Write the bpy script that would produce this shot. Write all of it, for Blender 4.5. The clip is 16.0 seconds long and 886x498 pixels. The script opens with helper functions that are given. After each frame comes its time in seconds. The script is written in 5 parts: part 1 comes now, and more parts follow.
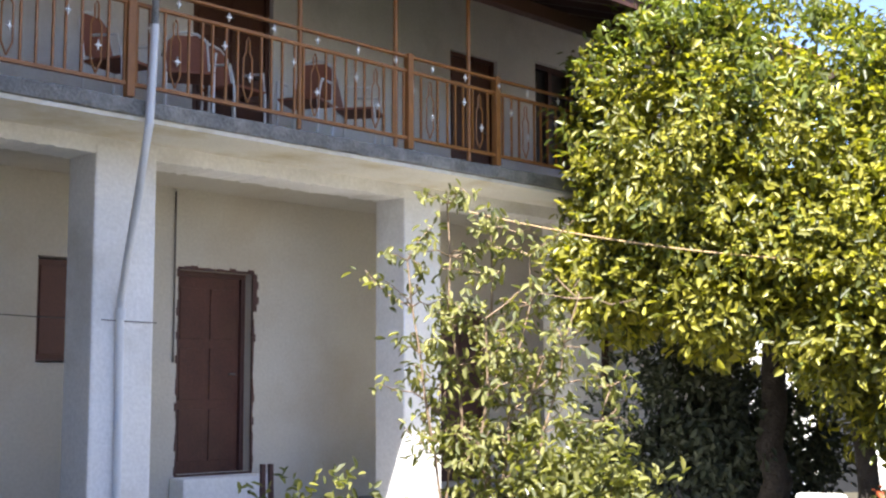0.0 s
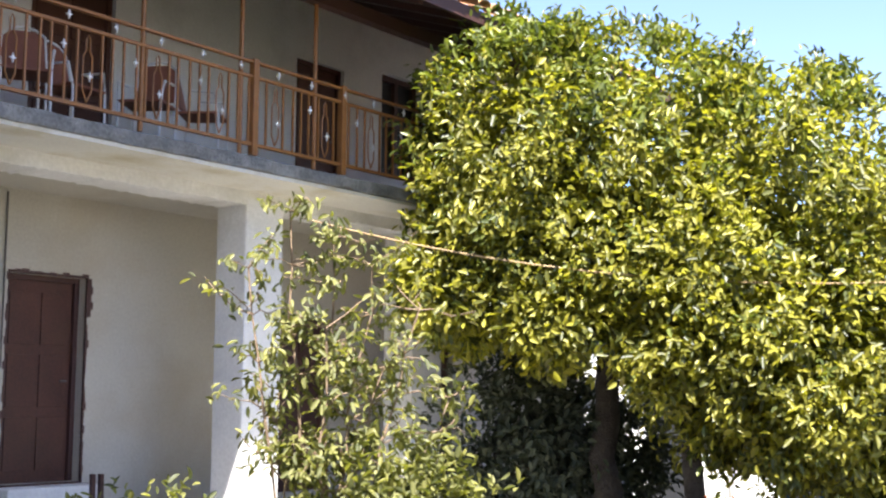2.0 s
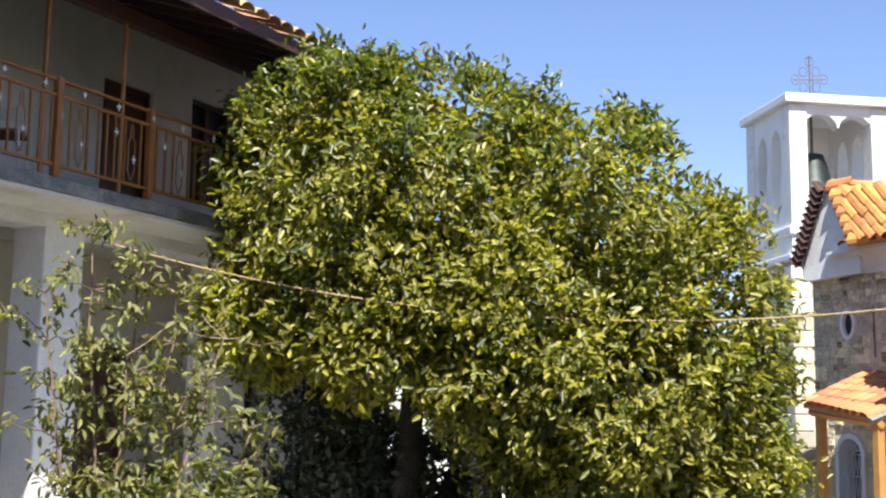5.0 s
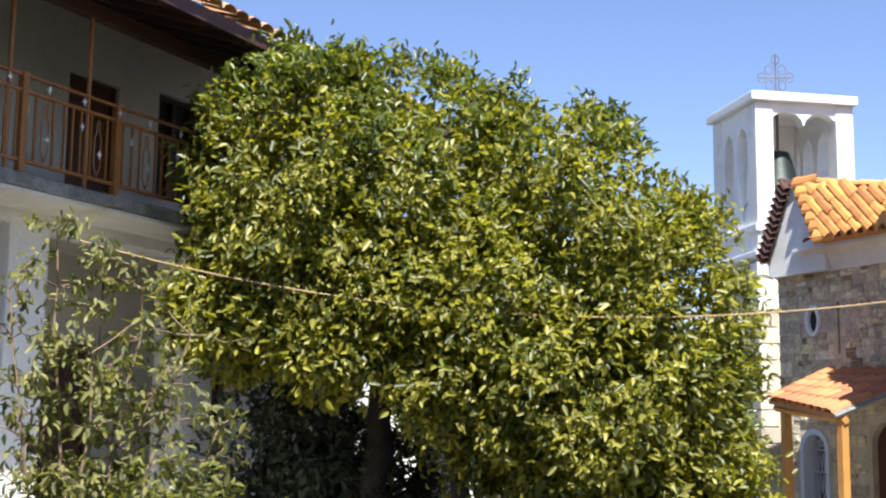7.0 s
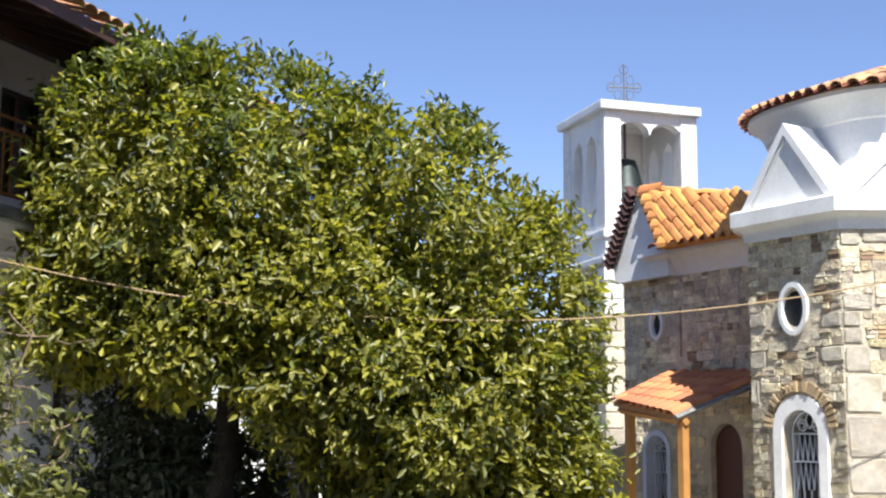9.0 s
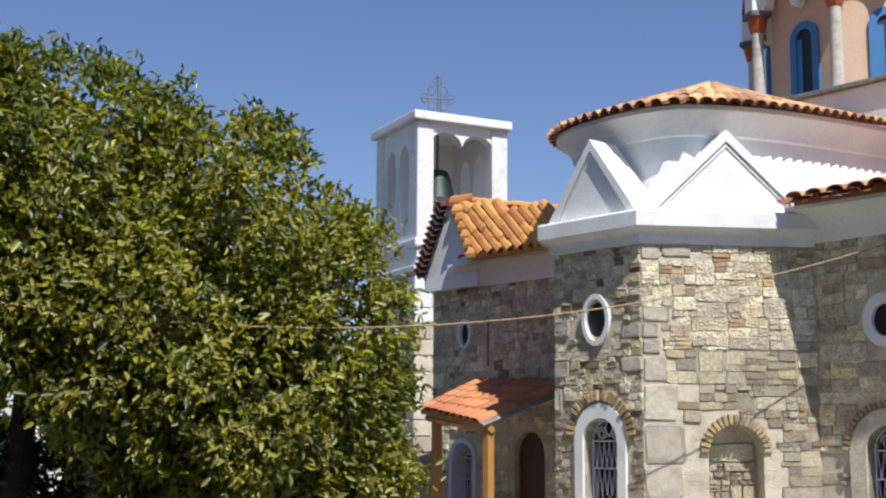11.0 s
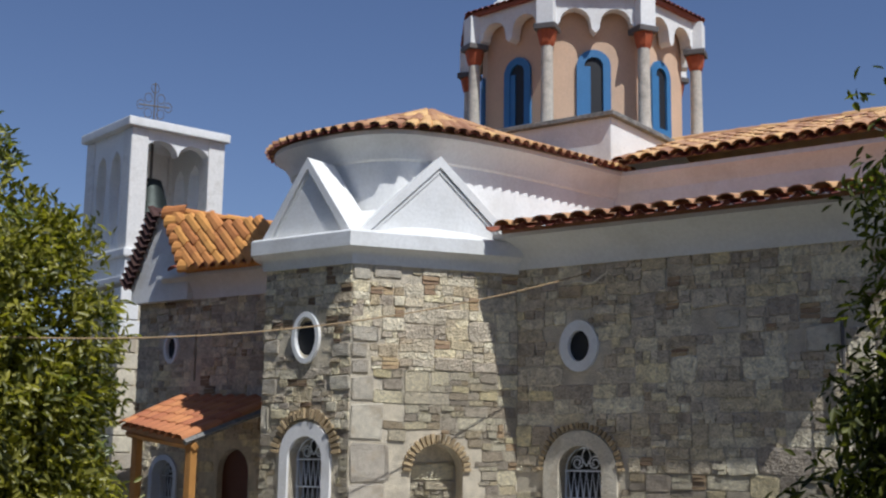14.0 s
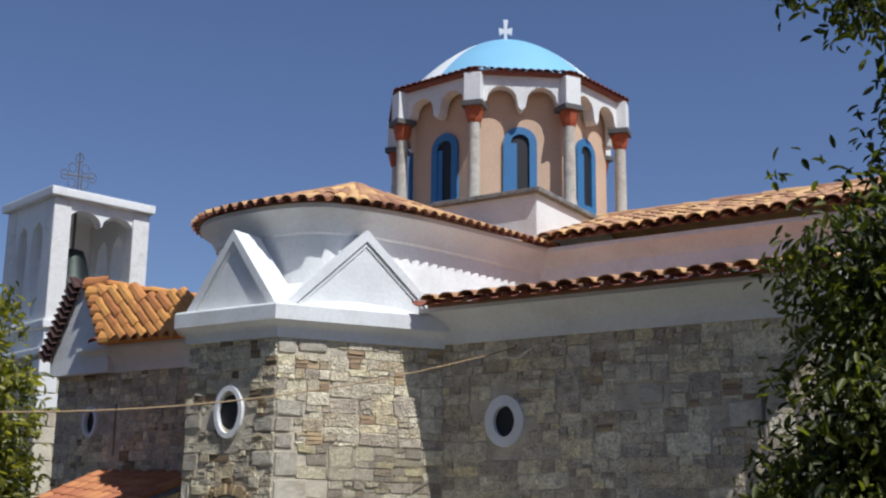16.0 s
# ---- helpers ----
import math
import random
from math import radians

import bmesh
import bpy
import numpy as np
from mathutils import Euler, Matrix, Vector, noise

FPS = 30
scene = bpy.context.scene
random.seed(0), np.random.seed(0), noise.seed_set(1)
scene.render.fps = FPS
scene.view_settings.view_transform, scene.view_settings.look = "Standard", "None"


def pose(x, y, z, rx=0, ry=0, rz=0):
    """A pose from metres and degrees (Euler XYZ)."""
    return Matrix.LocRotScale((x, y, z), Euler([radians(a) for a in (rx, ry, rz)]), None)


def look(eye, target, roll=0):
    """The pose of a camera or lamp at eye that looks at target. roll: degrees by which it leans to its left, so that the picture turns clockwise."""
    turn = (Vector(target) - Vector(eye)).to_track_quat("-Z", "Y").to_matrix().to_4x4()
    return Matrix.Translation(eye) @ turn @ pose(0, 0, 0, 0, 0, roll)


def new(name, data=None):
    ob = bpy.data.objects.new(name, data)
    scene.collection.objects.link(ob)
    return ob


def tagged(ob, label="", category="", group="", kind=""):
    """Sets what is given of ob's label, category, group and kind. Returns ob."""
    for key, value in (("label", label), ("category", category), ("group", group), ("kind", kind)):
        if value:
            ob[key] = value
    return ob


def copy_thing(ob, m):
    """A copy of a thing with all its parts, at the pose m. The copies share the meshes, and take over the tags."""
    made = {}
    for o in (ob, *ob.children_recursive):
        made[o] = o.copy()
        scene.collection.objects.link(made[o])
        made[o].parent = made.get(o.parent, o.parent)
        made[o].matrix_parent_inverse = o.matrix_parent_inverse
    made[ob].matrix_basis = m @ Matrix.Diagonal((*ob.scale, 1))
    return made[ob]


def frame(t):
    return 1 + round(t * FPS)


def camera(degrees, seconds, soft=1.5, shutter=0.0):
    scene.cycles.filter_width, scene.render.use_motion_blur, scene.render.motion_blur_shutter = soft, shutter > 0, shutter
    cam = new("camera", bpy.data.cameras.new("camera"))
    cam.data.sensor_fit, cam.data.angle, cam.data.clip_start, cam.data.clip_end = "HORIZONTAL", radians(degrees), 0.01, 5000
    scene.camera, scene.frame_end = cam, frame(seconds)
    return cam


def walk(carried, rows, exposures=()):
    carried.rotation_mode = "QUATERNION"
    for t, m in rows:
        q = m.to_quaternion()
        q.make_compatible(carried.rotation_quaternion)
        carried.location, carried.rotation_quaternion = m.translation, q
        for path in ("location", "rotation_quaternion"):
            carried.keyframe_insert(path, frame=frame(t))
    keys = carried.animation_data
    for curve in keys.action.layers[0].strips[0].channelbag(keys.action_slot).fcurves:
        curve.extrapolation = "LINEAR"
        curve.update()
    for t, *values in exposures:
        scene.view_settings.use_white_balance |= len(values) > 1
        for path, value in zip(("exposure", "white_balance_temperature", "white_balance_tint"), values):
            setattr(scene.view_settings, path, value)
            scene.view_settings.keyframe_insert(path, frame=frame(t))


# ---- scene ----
# camera: seconds, heading (degrees clockwise from +Y), tilt up, lean
EYE = Vector((0.0, 0.0, 1.75))
HEADINGS = [
    (0.0, 0.00, 6.30, -0.20), (0.5, 1.84, 6.48, 0.10), (1.0, 3.66, 6.64, 0.19), (1.5, 5.44, 6.73, 0.27),
    (2.0, 7.24, 6.77, 0.34), (2.5, 9.12, 6.87, 0.61), (3.0, 10.88, 7.11, 0.92), (3.5, 12.61, 7.58, 1.08),
    (4.0, 14.15, 8.02, 0.97), (4.5, 15.27, 8.27, 0.80), (4.7, 15.66, 8.30, 0.78), (6.8, 17.06, 8.15, 0.66),
    (7.0, 17.52, 8.14, 0.65), (7.5, 18.67, 8.16, 0.59), (8.0, 20.26, 8.18, 0.54), (8.5, 22.17, 8.24, 0.50),
    (9.0, 24.34, 8.32, 0.39), (9.2, 25.22, 8.34, 0.38), (11.3, 34.40, 8.80, 0.32), (11.5, 35.31, 8.85, 0.33),
    (12.0, 37.51, 8.99, 0.51), (12.5, 39.74, 9.18, 0.59), (13.0, 41.93, 9.36, 0.83), (13.5, 44.11, 9.53, 0.82),
    (14.0, 46.26, 9.66, 0.83), (14.5, 47.94, 9.84, 0.76), (15.0, 49.05, 10.50, 0.79), (15.5, 49.60, 11.70, 0.75),
    (16.0, 49.65, 13.10, 0.70)]


def aim(heading, tilt, lean):
    a, e = radians(heading), radians(tilt)
    return look(EYE, EYE + Vector((math.sin(a) * math.cos(e), math.cos(a) * math.cos(e), math.sin(e))), lean)


cam = camera(39.0, 16.0, soft=2.3)
walk(cam, [(t, aim(a, e, r)) for t, a, e, r in HEADINGS],
     exposures=[(0.0, 2.15, 6250, 12), (2.5, 2.1, 6250, 12), (4.0, 1.42, 6200, 12), (4.7, 1.3, 6150, 10), (7.0, 1.25, 6100, 10), (9.0, 1.05, 6000, 10),
                (11.3, 0.32, 5900, 10), (12.0, 0.22, 5850, 10), (12.5, -0.04, 5800, 10), (14.0, -0.16, 5800, 10), (16.0, -0.08, 5750, 10)])

# daylight
SUN_HEADING, SUN_HEIGHT = 189.0, 56.0
world = bpy.data.worlds.new("sky")
scene.world = world
world.use_nodes = True
wn = world.node_tree.nodes
sky = wn.new("ShaderNodeTexSky")
sky.sky_type, sky.sun_disc = "NISHITA", False
sky.sun_elevation, sky.sun_rotation = radians(SUN_HEIGHT), radians(SUN_HEADING)
sky_tint = wn.new("ShaderNodeMixRGB")
sky_tint.blend_type, sky_tint.inputs[0].default_value = "MULTIPLY", 1.0
sky_tint.inputs[2].default_value = (1.13, 1.0, 1.04, 1)
world.node_tree.links.new(sky.outputs[0], sky_tint.inputs[1])
world.node_tree.links.new(sky_tint.outputs[0], wn["Background"].inputs[0])
wn["Background"].inputs[1].default_value = 0.078
sky.dust_density, sky.ozone_density, sky.air_density = 0.3, 4.0, 1.0
sun = new("sun", bpy.data.lights.new("sun", "SUN"))
sun.data.energy, sun.data.angle, sun.data.color = 5.0, radians(0.5), (1.0, 0.94, 0.84)
_a, _e = radians(SUN_HEADING), radians(SUN_HEIGHT)
sun.matrix_world = look((math.sin(_a) * math.cos(_e) * 60, math.cos(_a) * math.cos(_e) * 60, math.sin(_e) * 60), (0, 0, 0))

# ---- materials ----
def material(name, colour, rough=0.8, scale=6.0, vary=0.25, fine=60.0, bump=0.25, stain=None, stain_amount=0.0, stain_scale=1.5,
             metal=0.0, per_piece=0.0, per_island=0.0, dist=0.01, tint=0.0):
    m = bpy.data.materials.new(name)
    m.use_nodes = True
    n, l = m.node_tree.nodes, m.node_tree.links
    b = n["Principled BSDF"]
    b.inputs["Roughness"].default_value, b.inputs["Metallic"].default_value = rough, metal
    co = n.new("ShaderNodeTexCoord")
    big, small = n.new("ShaderNodeTexNoise"), n.new("ShaderNodeTexNoise")
    big.inputs["Scale"].default_value, big.inputs["Detail"].default_value = scale, 6
    small.inputs["Scale"].default_value, small.inputs["Detail"].default_value = fine, 4
    for x in (big, small):
        l.new(co.outputs["Object"], x.inputs["Vector"])
    add = n.new("ShaderNodeMath"); add.operation = "ADD"
    l.new(big.outputs["Fac"], add.inputs[0]); l.new(small.outputs["Fac"], add.inputs[1])
    val = n.new("ShaderNodeMapRange")
    val.inputs[1].default_value, val.inputs[2].default_value = 0.65, 1.35
    val.inputs[3].default_value, val.inputs[4].default_value = 1 - vary, 1 + vary
    l.new(add.outputs[0], val.inputs[0])
    hsv = n.new("ShaderNodeHueSaturation")
    hsv.inputs["Color"].default_value = (*colour, 1)
    last = val.outputs[0]
    for amount, kind in ((per_piece, "o"), (per_island, "i")):
        if amount:
            src = n.new("ShaderNodeObjectInfo").outputs["Random"] if kind == "o" else n.new("ShaderNodeNewGeometry").outputs["Random Per Island"]
            r = n.new("ShaderNodeMapRange")
            r.inputs[3].default_value, r.inputs[4].default_value = 1 - amount, 1 + amount
            l.new(src, r.inputs[0])
            mul = n.new("ShaderNodeMath"); mul.operation = "MULTIPLY"
            l.new(last, mul.inputs[0]); l.new(r.outputs[0], mul.inputs[1])
            last = mul.outputs[0]
            h = n.new("ShaderNodeMapRange")
            h.inputs[3].default_value, h.inputs[4].default_value = 0.5 - amount * 0.045, 0.5 + amount * 0.045
            l.new(src, h.inputs[0]); l.new(h.outputs[0], hsv.inputs["Hue"])
            sp = n.new("ShaderNodeMath"); sp.operation = "MULTIPLY"
            sp.inputs[1].default_value = 7.31
            fr = n.new("ShaderNodeMath"); fr.operation = "FRACT"
            pw = n.new("ShaderNodeMath"); pw.operation = "POWER"
            pw.inputs[1].default_value = 2.5
            sat = n.new("ShaderNodeMapRange")
            sat.inputs[3].default_value, sat.inputs[4].default_value = 1 - tint * 0.5, 1 + tint
            l.new(src, sp.inputs[0]); l.new(sp.outputs[0], fr.inputs[0]); l.new(fr.outputs[0], pw.inputs[0])
            l.new(pw.outputs[0], sat.inputs[0]); l.new(sat.outputs[0], hsv.inputs["Saturation"])
    l.new(last, hsv.inputs["Value"])
    colour_out = hsv.outputs[0]
    if stain:
        sn = n.new("ShaderNodeTexNoise")
        sn.inputs["Scale"].default_value, sn.inputs["Detail"].default_value, sn.inputs["Roughness"].default_value = stain_scale, 8, 0.65
        l.new(co.outputs["Object"], sn.inputs["Vector"])
        ramp = n.new("ShaderNodeMapRange")
        ramp.inputs[1].default_value, ramp.inputs[2].default_value, ramp.inputs[4].default_value = 0.5, 0.72, stain_amount
        l.new(sn.outputs["Fac"], ramp.inputs[0])
        mix = n.new("ShaderNodeMixRGB")
        mix.inputs[2].default_value = (*stain, 1)
        l.new(ramp.outputs[0], mix.inputs[0]); l.new(colour_out, mix.inputs[1])
        colour_out = mix.outputs[0]
    l.new(colour_out, b.inputs["Base Color"])
    bp = n.new("ShaderNodeBump")
    bp.inputs["Strength"].default_value, bp.inputs["Distance"].default_value = bump, dist
    l.new(add.outputs[0], bp.inputs["Height"]); l.new(bp.outputs[0], b.inputs["Normal"])
    return m


def leaf_material(name, dark, light, rough=0.35, through_light=0.35):
    m = bpy.data.materials.new(name)
    m.use_nodes = True
    n, l = m.node_tree.nodes, m.node_tree.links
    b, out = n["Principled BSDF"], n["Material Output"]
    geo = n.new("ShaderNodeNewGeometry")
    ramp = n.new("ShaderNodeValToRGB")
    ramp.color_ramp.elements[0].position = 0.1
    ramp.color_ramp.elements[0].color, ramp.color_ramp.elements[1].color = (*dark, 1), (*light, 1)
    l.new(geo.outputs["Random Per Island"], ramp.inputs[0])
    l.new(ramp.outputs[0], b.inputs["Base Color"])
    b.inputs["Roughness"].default_value = rough
    tr = n.new("ShaderNodeBsdfTranslucent")
    tint = n.new("ShaderNodeMixRGB"); tint.blend_type = "MULTIPLY"; tint.inputs[0].default_value = 1
    tint.inputs[2].default_value = (1.6, 1.7, 0.5, 1)
    l.new(ramp.outputs[0], tint.inputs[1]); l.new(tint.outputs[0], tr.inputs[0])
    mix = n.new("ShaderNodeMixShader"); mix.inputs[0].default_value = through_light
    l.new(b.outputs[0], mix.inputs[1]); l.new(tr.outputs[0], mix.inputs[2]); l.new(mix.outputs[0], out.inputs[0])
    return m


WHITEWASH = material("whitewash", (0.78, 0.78, 0.76), 0.85, 1.5, 0.09, 25, 0.35, (0.52, 0.5, 0.45), 0.5, 1.3)
PIER_STONE = material("pier_stone", (0.75, 0.735, 0.70), 0.9, 4, 0.12, 30, 0.35, (0.45, 0.43, 0.38), 0.7, 4.0, dist=0.01)
PLASTER = material("old_plaster", (0.83, 0.815, 0.795), 0.9, 1.0, 0.12, 30, 0.35, (0.42, 0.38, 0.30), 0.5, 0.8)
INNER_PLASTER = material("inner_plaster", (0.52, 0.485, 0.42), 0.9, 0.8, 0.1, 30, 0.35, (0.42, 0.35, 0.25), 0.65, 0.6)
SOFFIT_PLASTER = material("soffit_plaster", (0.76, 0.73, 0.66), 0.9, 1.0, 0.12, 30, 0.35, (0.50, 0.41, 0.22), 0.75, 1.4)
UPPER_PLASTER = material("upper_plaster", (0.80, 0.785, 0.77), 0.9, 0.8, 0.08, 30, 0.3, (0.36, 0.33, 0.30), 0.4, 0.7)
CONCRETE = material("concrete", (0.23, 0.225, 0.21), 0.95, 6, 0.45, 35, 1.0, (0.08, 0.08, 0.075), 0.75, 7, dist=0.02)
SLAB = material("slab_concrete", (0.20, 0.195, 0.185), 0.95, 5, 0.4, 35, 1.0, (0.52, 0.50, 0.46), 0.55, 3.2, dist=0.02)
BROWN_WOOD = material("brown_wood", (0.095, 0.035, 0.022), 0.55, 3, 0.25, 50, 0.2)
DARK_WOOD = material("dark_wood", (0.07, 0.03, 0.025), 0.6, 3, 0.25, 50, 0.2)
RAIL_PAINT = material("rail_paint", (0.30, 0.125, 0.035), 0.45, 8, 0.2, 60, 0.15)
WHITE_PAINT = material("white_paint", (0.8, 0.8, 0.8), 0.5, 4, 0.06, 50, 0.1)
PVC = material("pipe_plastic", (0.72, 0.73, 0.75), 0.4, 3, 0.06, 40, 0.05)
MORTAR = material("mortar", (0.62, 0.545, 0.41), 0.95, 5, 0.3, 60, 0.8, (0.18, 0.16, 0.13), 0.6, 2, dist=0.03)
STONE = material("stone", (0.62, 0.53, 0.37), 0.92, 9, 0.45, 38, 1.0, (0.30, 0.24, 0.17), 0.5, 4.0, per_piece=0.32, dist=0.03, tint=0.25)
STONE_REST = material("stone_rest", (0.62, 0.53, 0.37), 0.92, 9, 0.45, 38, 1.0, (0.30, 0.24, 0.17), 0.5, 4.0, per_island=0.32, dist=0.03, tint=0.25)
QUOIN = material("quoin_stone", (0.54, 0.485, 0.385), 0.9, 4, 0.28, 40, 0.8, (0.36, 0.27, 0.16), 0.65, 2.2, per_piece=0.2, dist=0.015)
BRICK = material("brick_red", (0.36, 0.255, 0.15), 0.9, 6, 0.3, 50, 0.6, per_piece=0.3, per_island=0.3)
TILE = material("roof_tile", (0.52, 0.285, 0.13), 0.85, 5, 0.28, 45, 0.5, (0.33, 0.27, 0.20), 0.65, 5, per_piece=0.38)
TILE_NEW = material("roof_tile_orange", (0.60, 0.26, 0.07), 0.8, 5, 0.2, 45, 0.3, (0.42, 0.2, 0.09), 0.3, 3, per_piece=0.2)
TILE_PORCH = material("roof_tile_red", (0.46, 0.18, 0.075), 0.75, 4, 0.2, 40, 0.3, (0.25, 0.1, 0.05), 0.4, 2, per_piece=0.15)
# clay tile with the shade of the gable verge put into its colour
TILE_SHADE = material("roof_tile_shaded", (0.07, 0.032, 0.025), 0.85, 5, 0.3, 45, 0.4, per_piece=0.3)
CHURCH_DOOR = material("church_door_wood", (0.10, 0.035, 0.018), 0.6, 4, 0.25, 50, 0.25)
TILE_EDGE = material("roof_tile_dark_red", (0.20, 0.055, 0.035), 0.8, 5, 0.25, 45, 0.4, per_piece=0.3)
PEACH = material("peach_render", (0.60, 0.42, 0.29), 0.9, 2, 0.08, 30, 0.3, (0.45, 0.33, 0.25), 0.35, 1.5)
BLUE = material("blue_paint", (0.045, 0.17, 0.37), 0.55, 3, 0.12, 40, 0.15)
DOME_BLUE = material("dome_blue", (0.24, 0.50, 0.68), 0.5, 1.5, 0.05, 30, 0.1, (0.16, 0.52, 0.74), 0.4, 1)
COLUMN = material("column_stone", (0.50, 0.46, 0.39), 0.9, 8, 0.25, 50, 0.5, (0.25, 0.23, 0.2), 0.6, 6)
RED_PAINT = material("red_paint", (0.36, 0.08, 0.025), 0.7, 8, 0.25, 40, 0.3)
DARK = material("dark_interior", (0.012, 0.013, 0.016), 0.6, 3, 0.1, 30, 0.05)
IRON = material("iron", (0.10, 0.09, 0.085), 0.6, 10, 0.3, 60, 0.2)
BRONZE = material("bell_bronze", (0.03, 0.038, 0.034), 0.5, 8, 0.25, 50, 0.2, metal=0.6)
GRILLE = material("grille_paint", (0.62, 0.66, 0.74), 0.5, 8, 0.1, 50, 0.1)
POST_WOOD = material("post_wood", (0.45, 0.22, 0.06), 0.6, 5, 0.2, 60, 0.2)
ROPE = material("rope_fibre", (0.40, 0.28, 0.15), 0.9, 20, 0.25, 90, 0.4)
# rope with sunlight put into its colour, for the end under the eave
ROPE_SUNLIT = material("sunlit_rope", (0.72, 0.64, 0.48), 0.9, 20, 0.2, 90, 0.4)
BARK = material("bark", (0.034, 0.027, 0.022), 0.95, 8, 0.4, 40, 1.0, dist=0.03)
TWIG = material("twig", (0.20, 0.14, 0.09), 0.9, 8, 0.3, 40, 0.5)
GROUND = material("ground", (0.058, 0.052, 0.034), 0.95, 0.6, 0.2, 12, 0.6, (0.06, 0.07, 0.03), 0.6, 0.25)
PAVING = material("paving", (0.5, 0.48, 0.44), 0.9, 1.0, 0.12, 20, 0.3, (0.4, 0.38, 0.33), 0.5, 0.8)
CHAIR_FABRIC = material("chair_plastic", (0.27, 0.10, 0.06), 0.6, 6, 0.15, 50, 0.1)
TERRACOTTA = material("terracotta", (0.42, 0.13, 0.06), 0.8, 6, 0.2, 50, 0.2)
CITRUS_LEAF = leaf_material("citrus_leaf", (0.06, 0.070, 0.018), (0.375, 0.345, 0.05), 0.4, through_light=0.4)
CROWN_DARK_LEAF = leaf_material("crown_dark_leaf", (0.045, 0.062, 0.018), (0.19, 0.215, 0.045), 0.35, through_light=0.3)
SAPLING_LEAF = leaf_material("sapling_leaf", (0.075, 0.085, 0.028), (0.27, 0.26, 0.08), 0.55, through_light=0.4)
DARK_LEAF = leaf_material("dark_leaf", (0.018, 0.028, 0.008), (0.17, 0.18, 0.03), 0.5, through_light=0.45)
BUSH_LEAF = leaf_material("bush_leaf", (0.03, 0.04, 0.024), (0.085, 0.095, 0.055), 0.75, through_light=0.1)

# ---- frames of reference: x along the front, y away from the eye, z up ----
HOUSE = pose(0, 0, 0, 0, 0, 46)
CHURCH = pose(0, 0, 0, 0, 0, -82)


# ---- mesh helpers ----
def thing(name, m, label, category, group="", kind=""):
    ob = new(name)
    ob.matrix_world = m
    return tagged(ob, label, category, group, kind)


def finish(bm, name):
    me = bpy.data.meshes.new(name)
    bmesh.ops.recalc_face_normals(bm, faces=bm.faces)
    for e in bm.edges:
        e.smooth = not (len(e.link_faces) == 2 and e.calc_face_angle(0) > 0.65)
    bm.to_mesh(me)
    bm.free()
    return me


def part(name, bm, mat, parent, label="", smooth=False):
    me = finish(bm, name) if isinstance(bm, bmesh.types.BMesh) else bm
    if mat and not me.materials:
        me.materials.append(mat)
    if smooth:
        for p in me.polygons:
            p.use_smooth = True
    ob = new(name, me)
    ob.parent = parent
    return tagged(ob, label)


def solid(name, bm, mat, m, label, category="", kind="structure", group=""):
    me = finish(bm, name)
    me.materials.append(mat)
    ob = new(name, me)
    ob.matrix_world = m
    return tagged(ob, label, category, group, kind)


def box(bm, x0, x1, y0, y1, z0, z1, bevel=0.0):
    vs = [bm.verts.new((x, y, z)) for x in (x0, x1) for y in (y0, y1) for z in (z0, z1)]
    fs = [bm.faces.new([vs[i] for i in f]) for f in ((0, 1, 3, 2), (4, 6, 7, 5), (0, 4, 5, 1), (2, 3, 7, 6), (0, 2, 6, 4), (1, 5, 7, 3))]
    if bevel:
        edges = list({e for f in fs for e in f.edges})
        bmesh.ops.bevel(bm, geom=edges, offset=bevel, segments=2, affect="EDGES", profile=0.6)
    return bm


def boxed(x0, x1, y0, y1, z0, z1, bevel=0.0):
    return box(bmesh.new(), x0, x1, y0, y1, z0, z1, bevel)


def prism(bm, outline, depth_vec, holes=()):
    """A flat outline (list of 3D points) pushed along depth_vec."""
    d = Vector(depth_vec)
    a = [bm.verts.new(p) for p in outline]
    b = [bm.verts.new(Vector(p) + d) for p in outline]
    bm.faces.new(a)
    bm.faces.new(list(reversed(b)))
    k = len(a)
    for i in range(k):
        bm.faces.new((a[i], a[(i + 1) % k], b[(i + 1) % k], b[i]))
    return bm


def tube(bm, pts, radii, sides=8, cap=True):
    pts = [Vector(p) for p in pts]
    if not hasattr(radii, "__len__"):
        radii = [radii] * len(pts)
    rings = []
    for i, p in enumerate(pts):
        d = (pts[min(i + 1, len(pts) - 1)] - pts[max(i - 1, 0)]).normalized()
        ref = Vector((0, 0, 1)) if abs(d.z) < 0.9 else Vector((1, 0, 0))
        u = d.cross(ref).normalized()
        v = d.cross(u).normalized()
        rings.append([bm.verts.new(p + (u * math.cos(2 * math.pi * k / sides) + v * math.sin(2 * math.pi * k / sides)) * radii[i]) for k in range(sides)])
    for r0, r1 in zip(rings, rings[1:]):
        for k in range(sides):
            bm.faces.new((r0[k], r0[(k + 1) % sides], r1[(k + 1) % sides], r1[k]))
    if cap:
        bm.faces.new(rings[0])
        bm.faces.new(list(reversed(rings[-1])))
    return bm


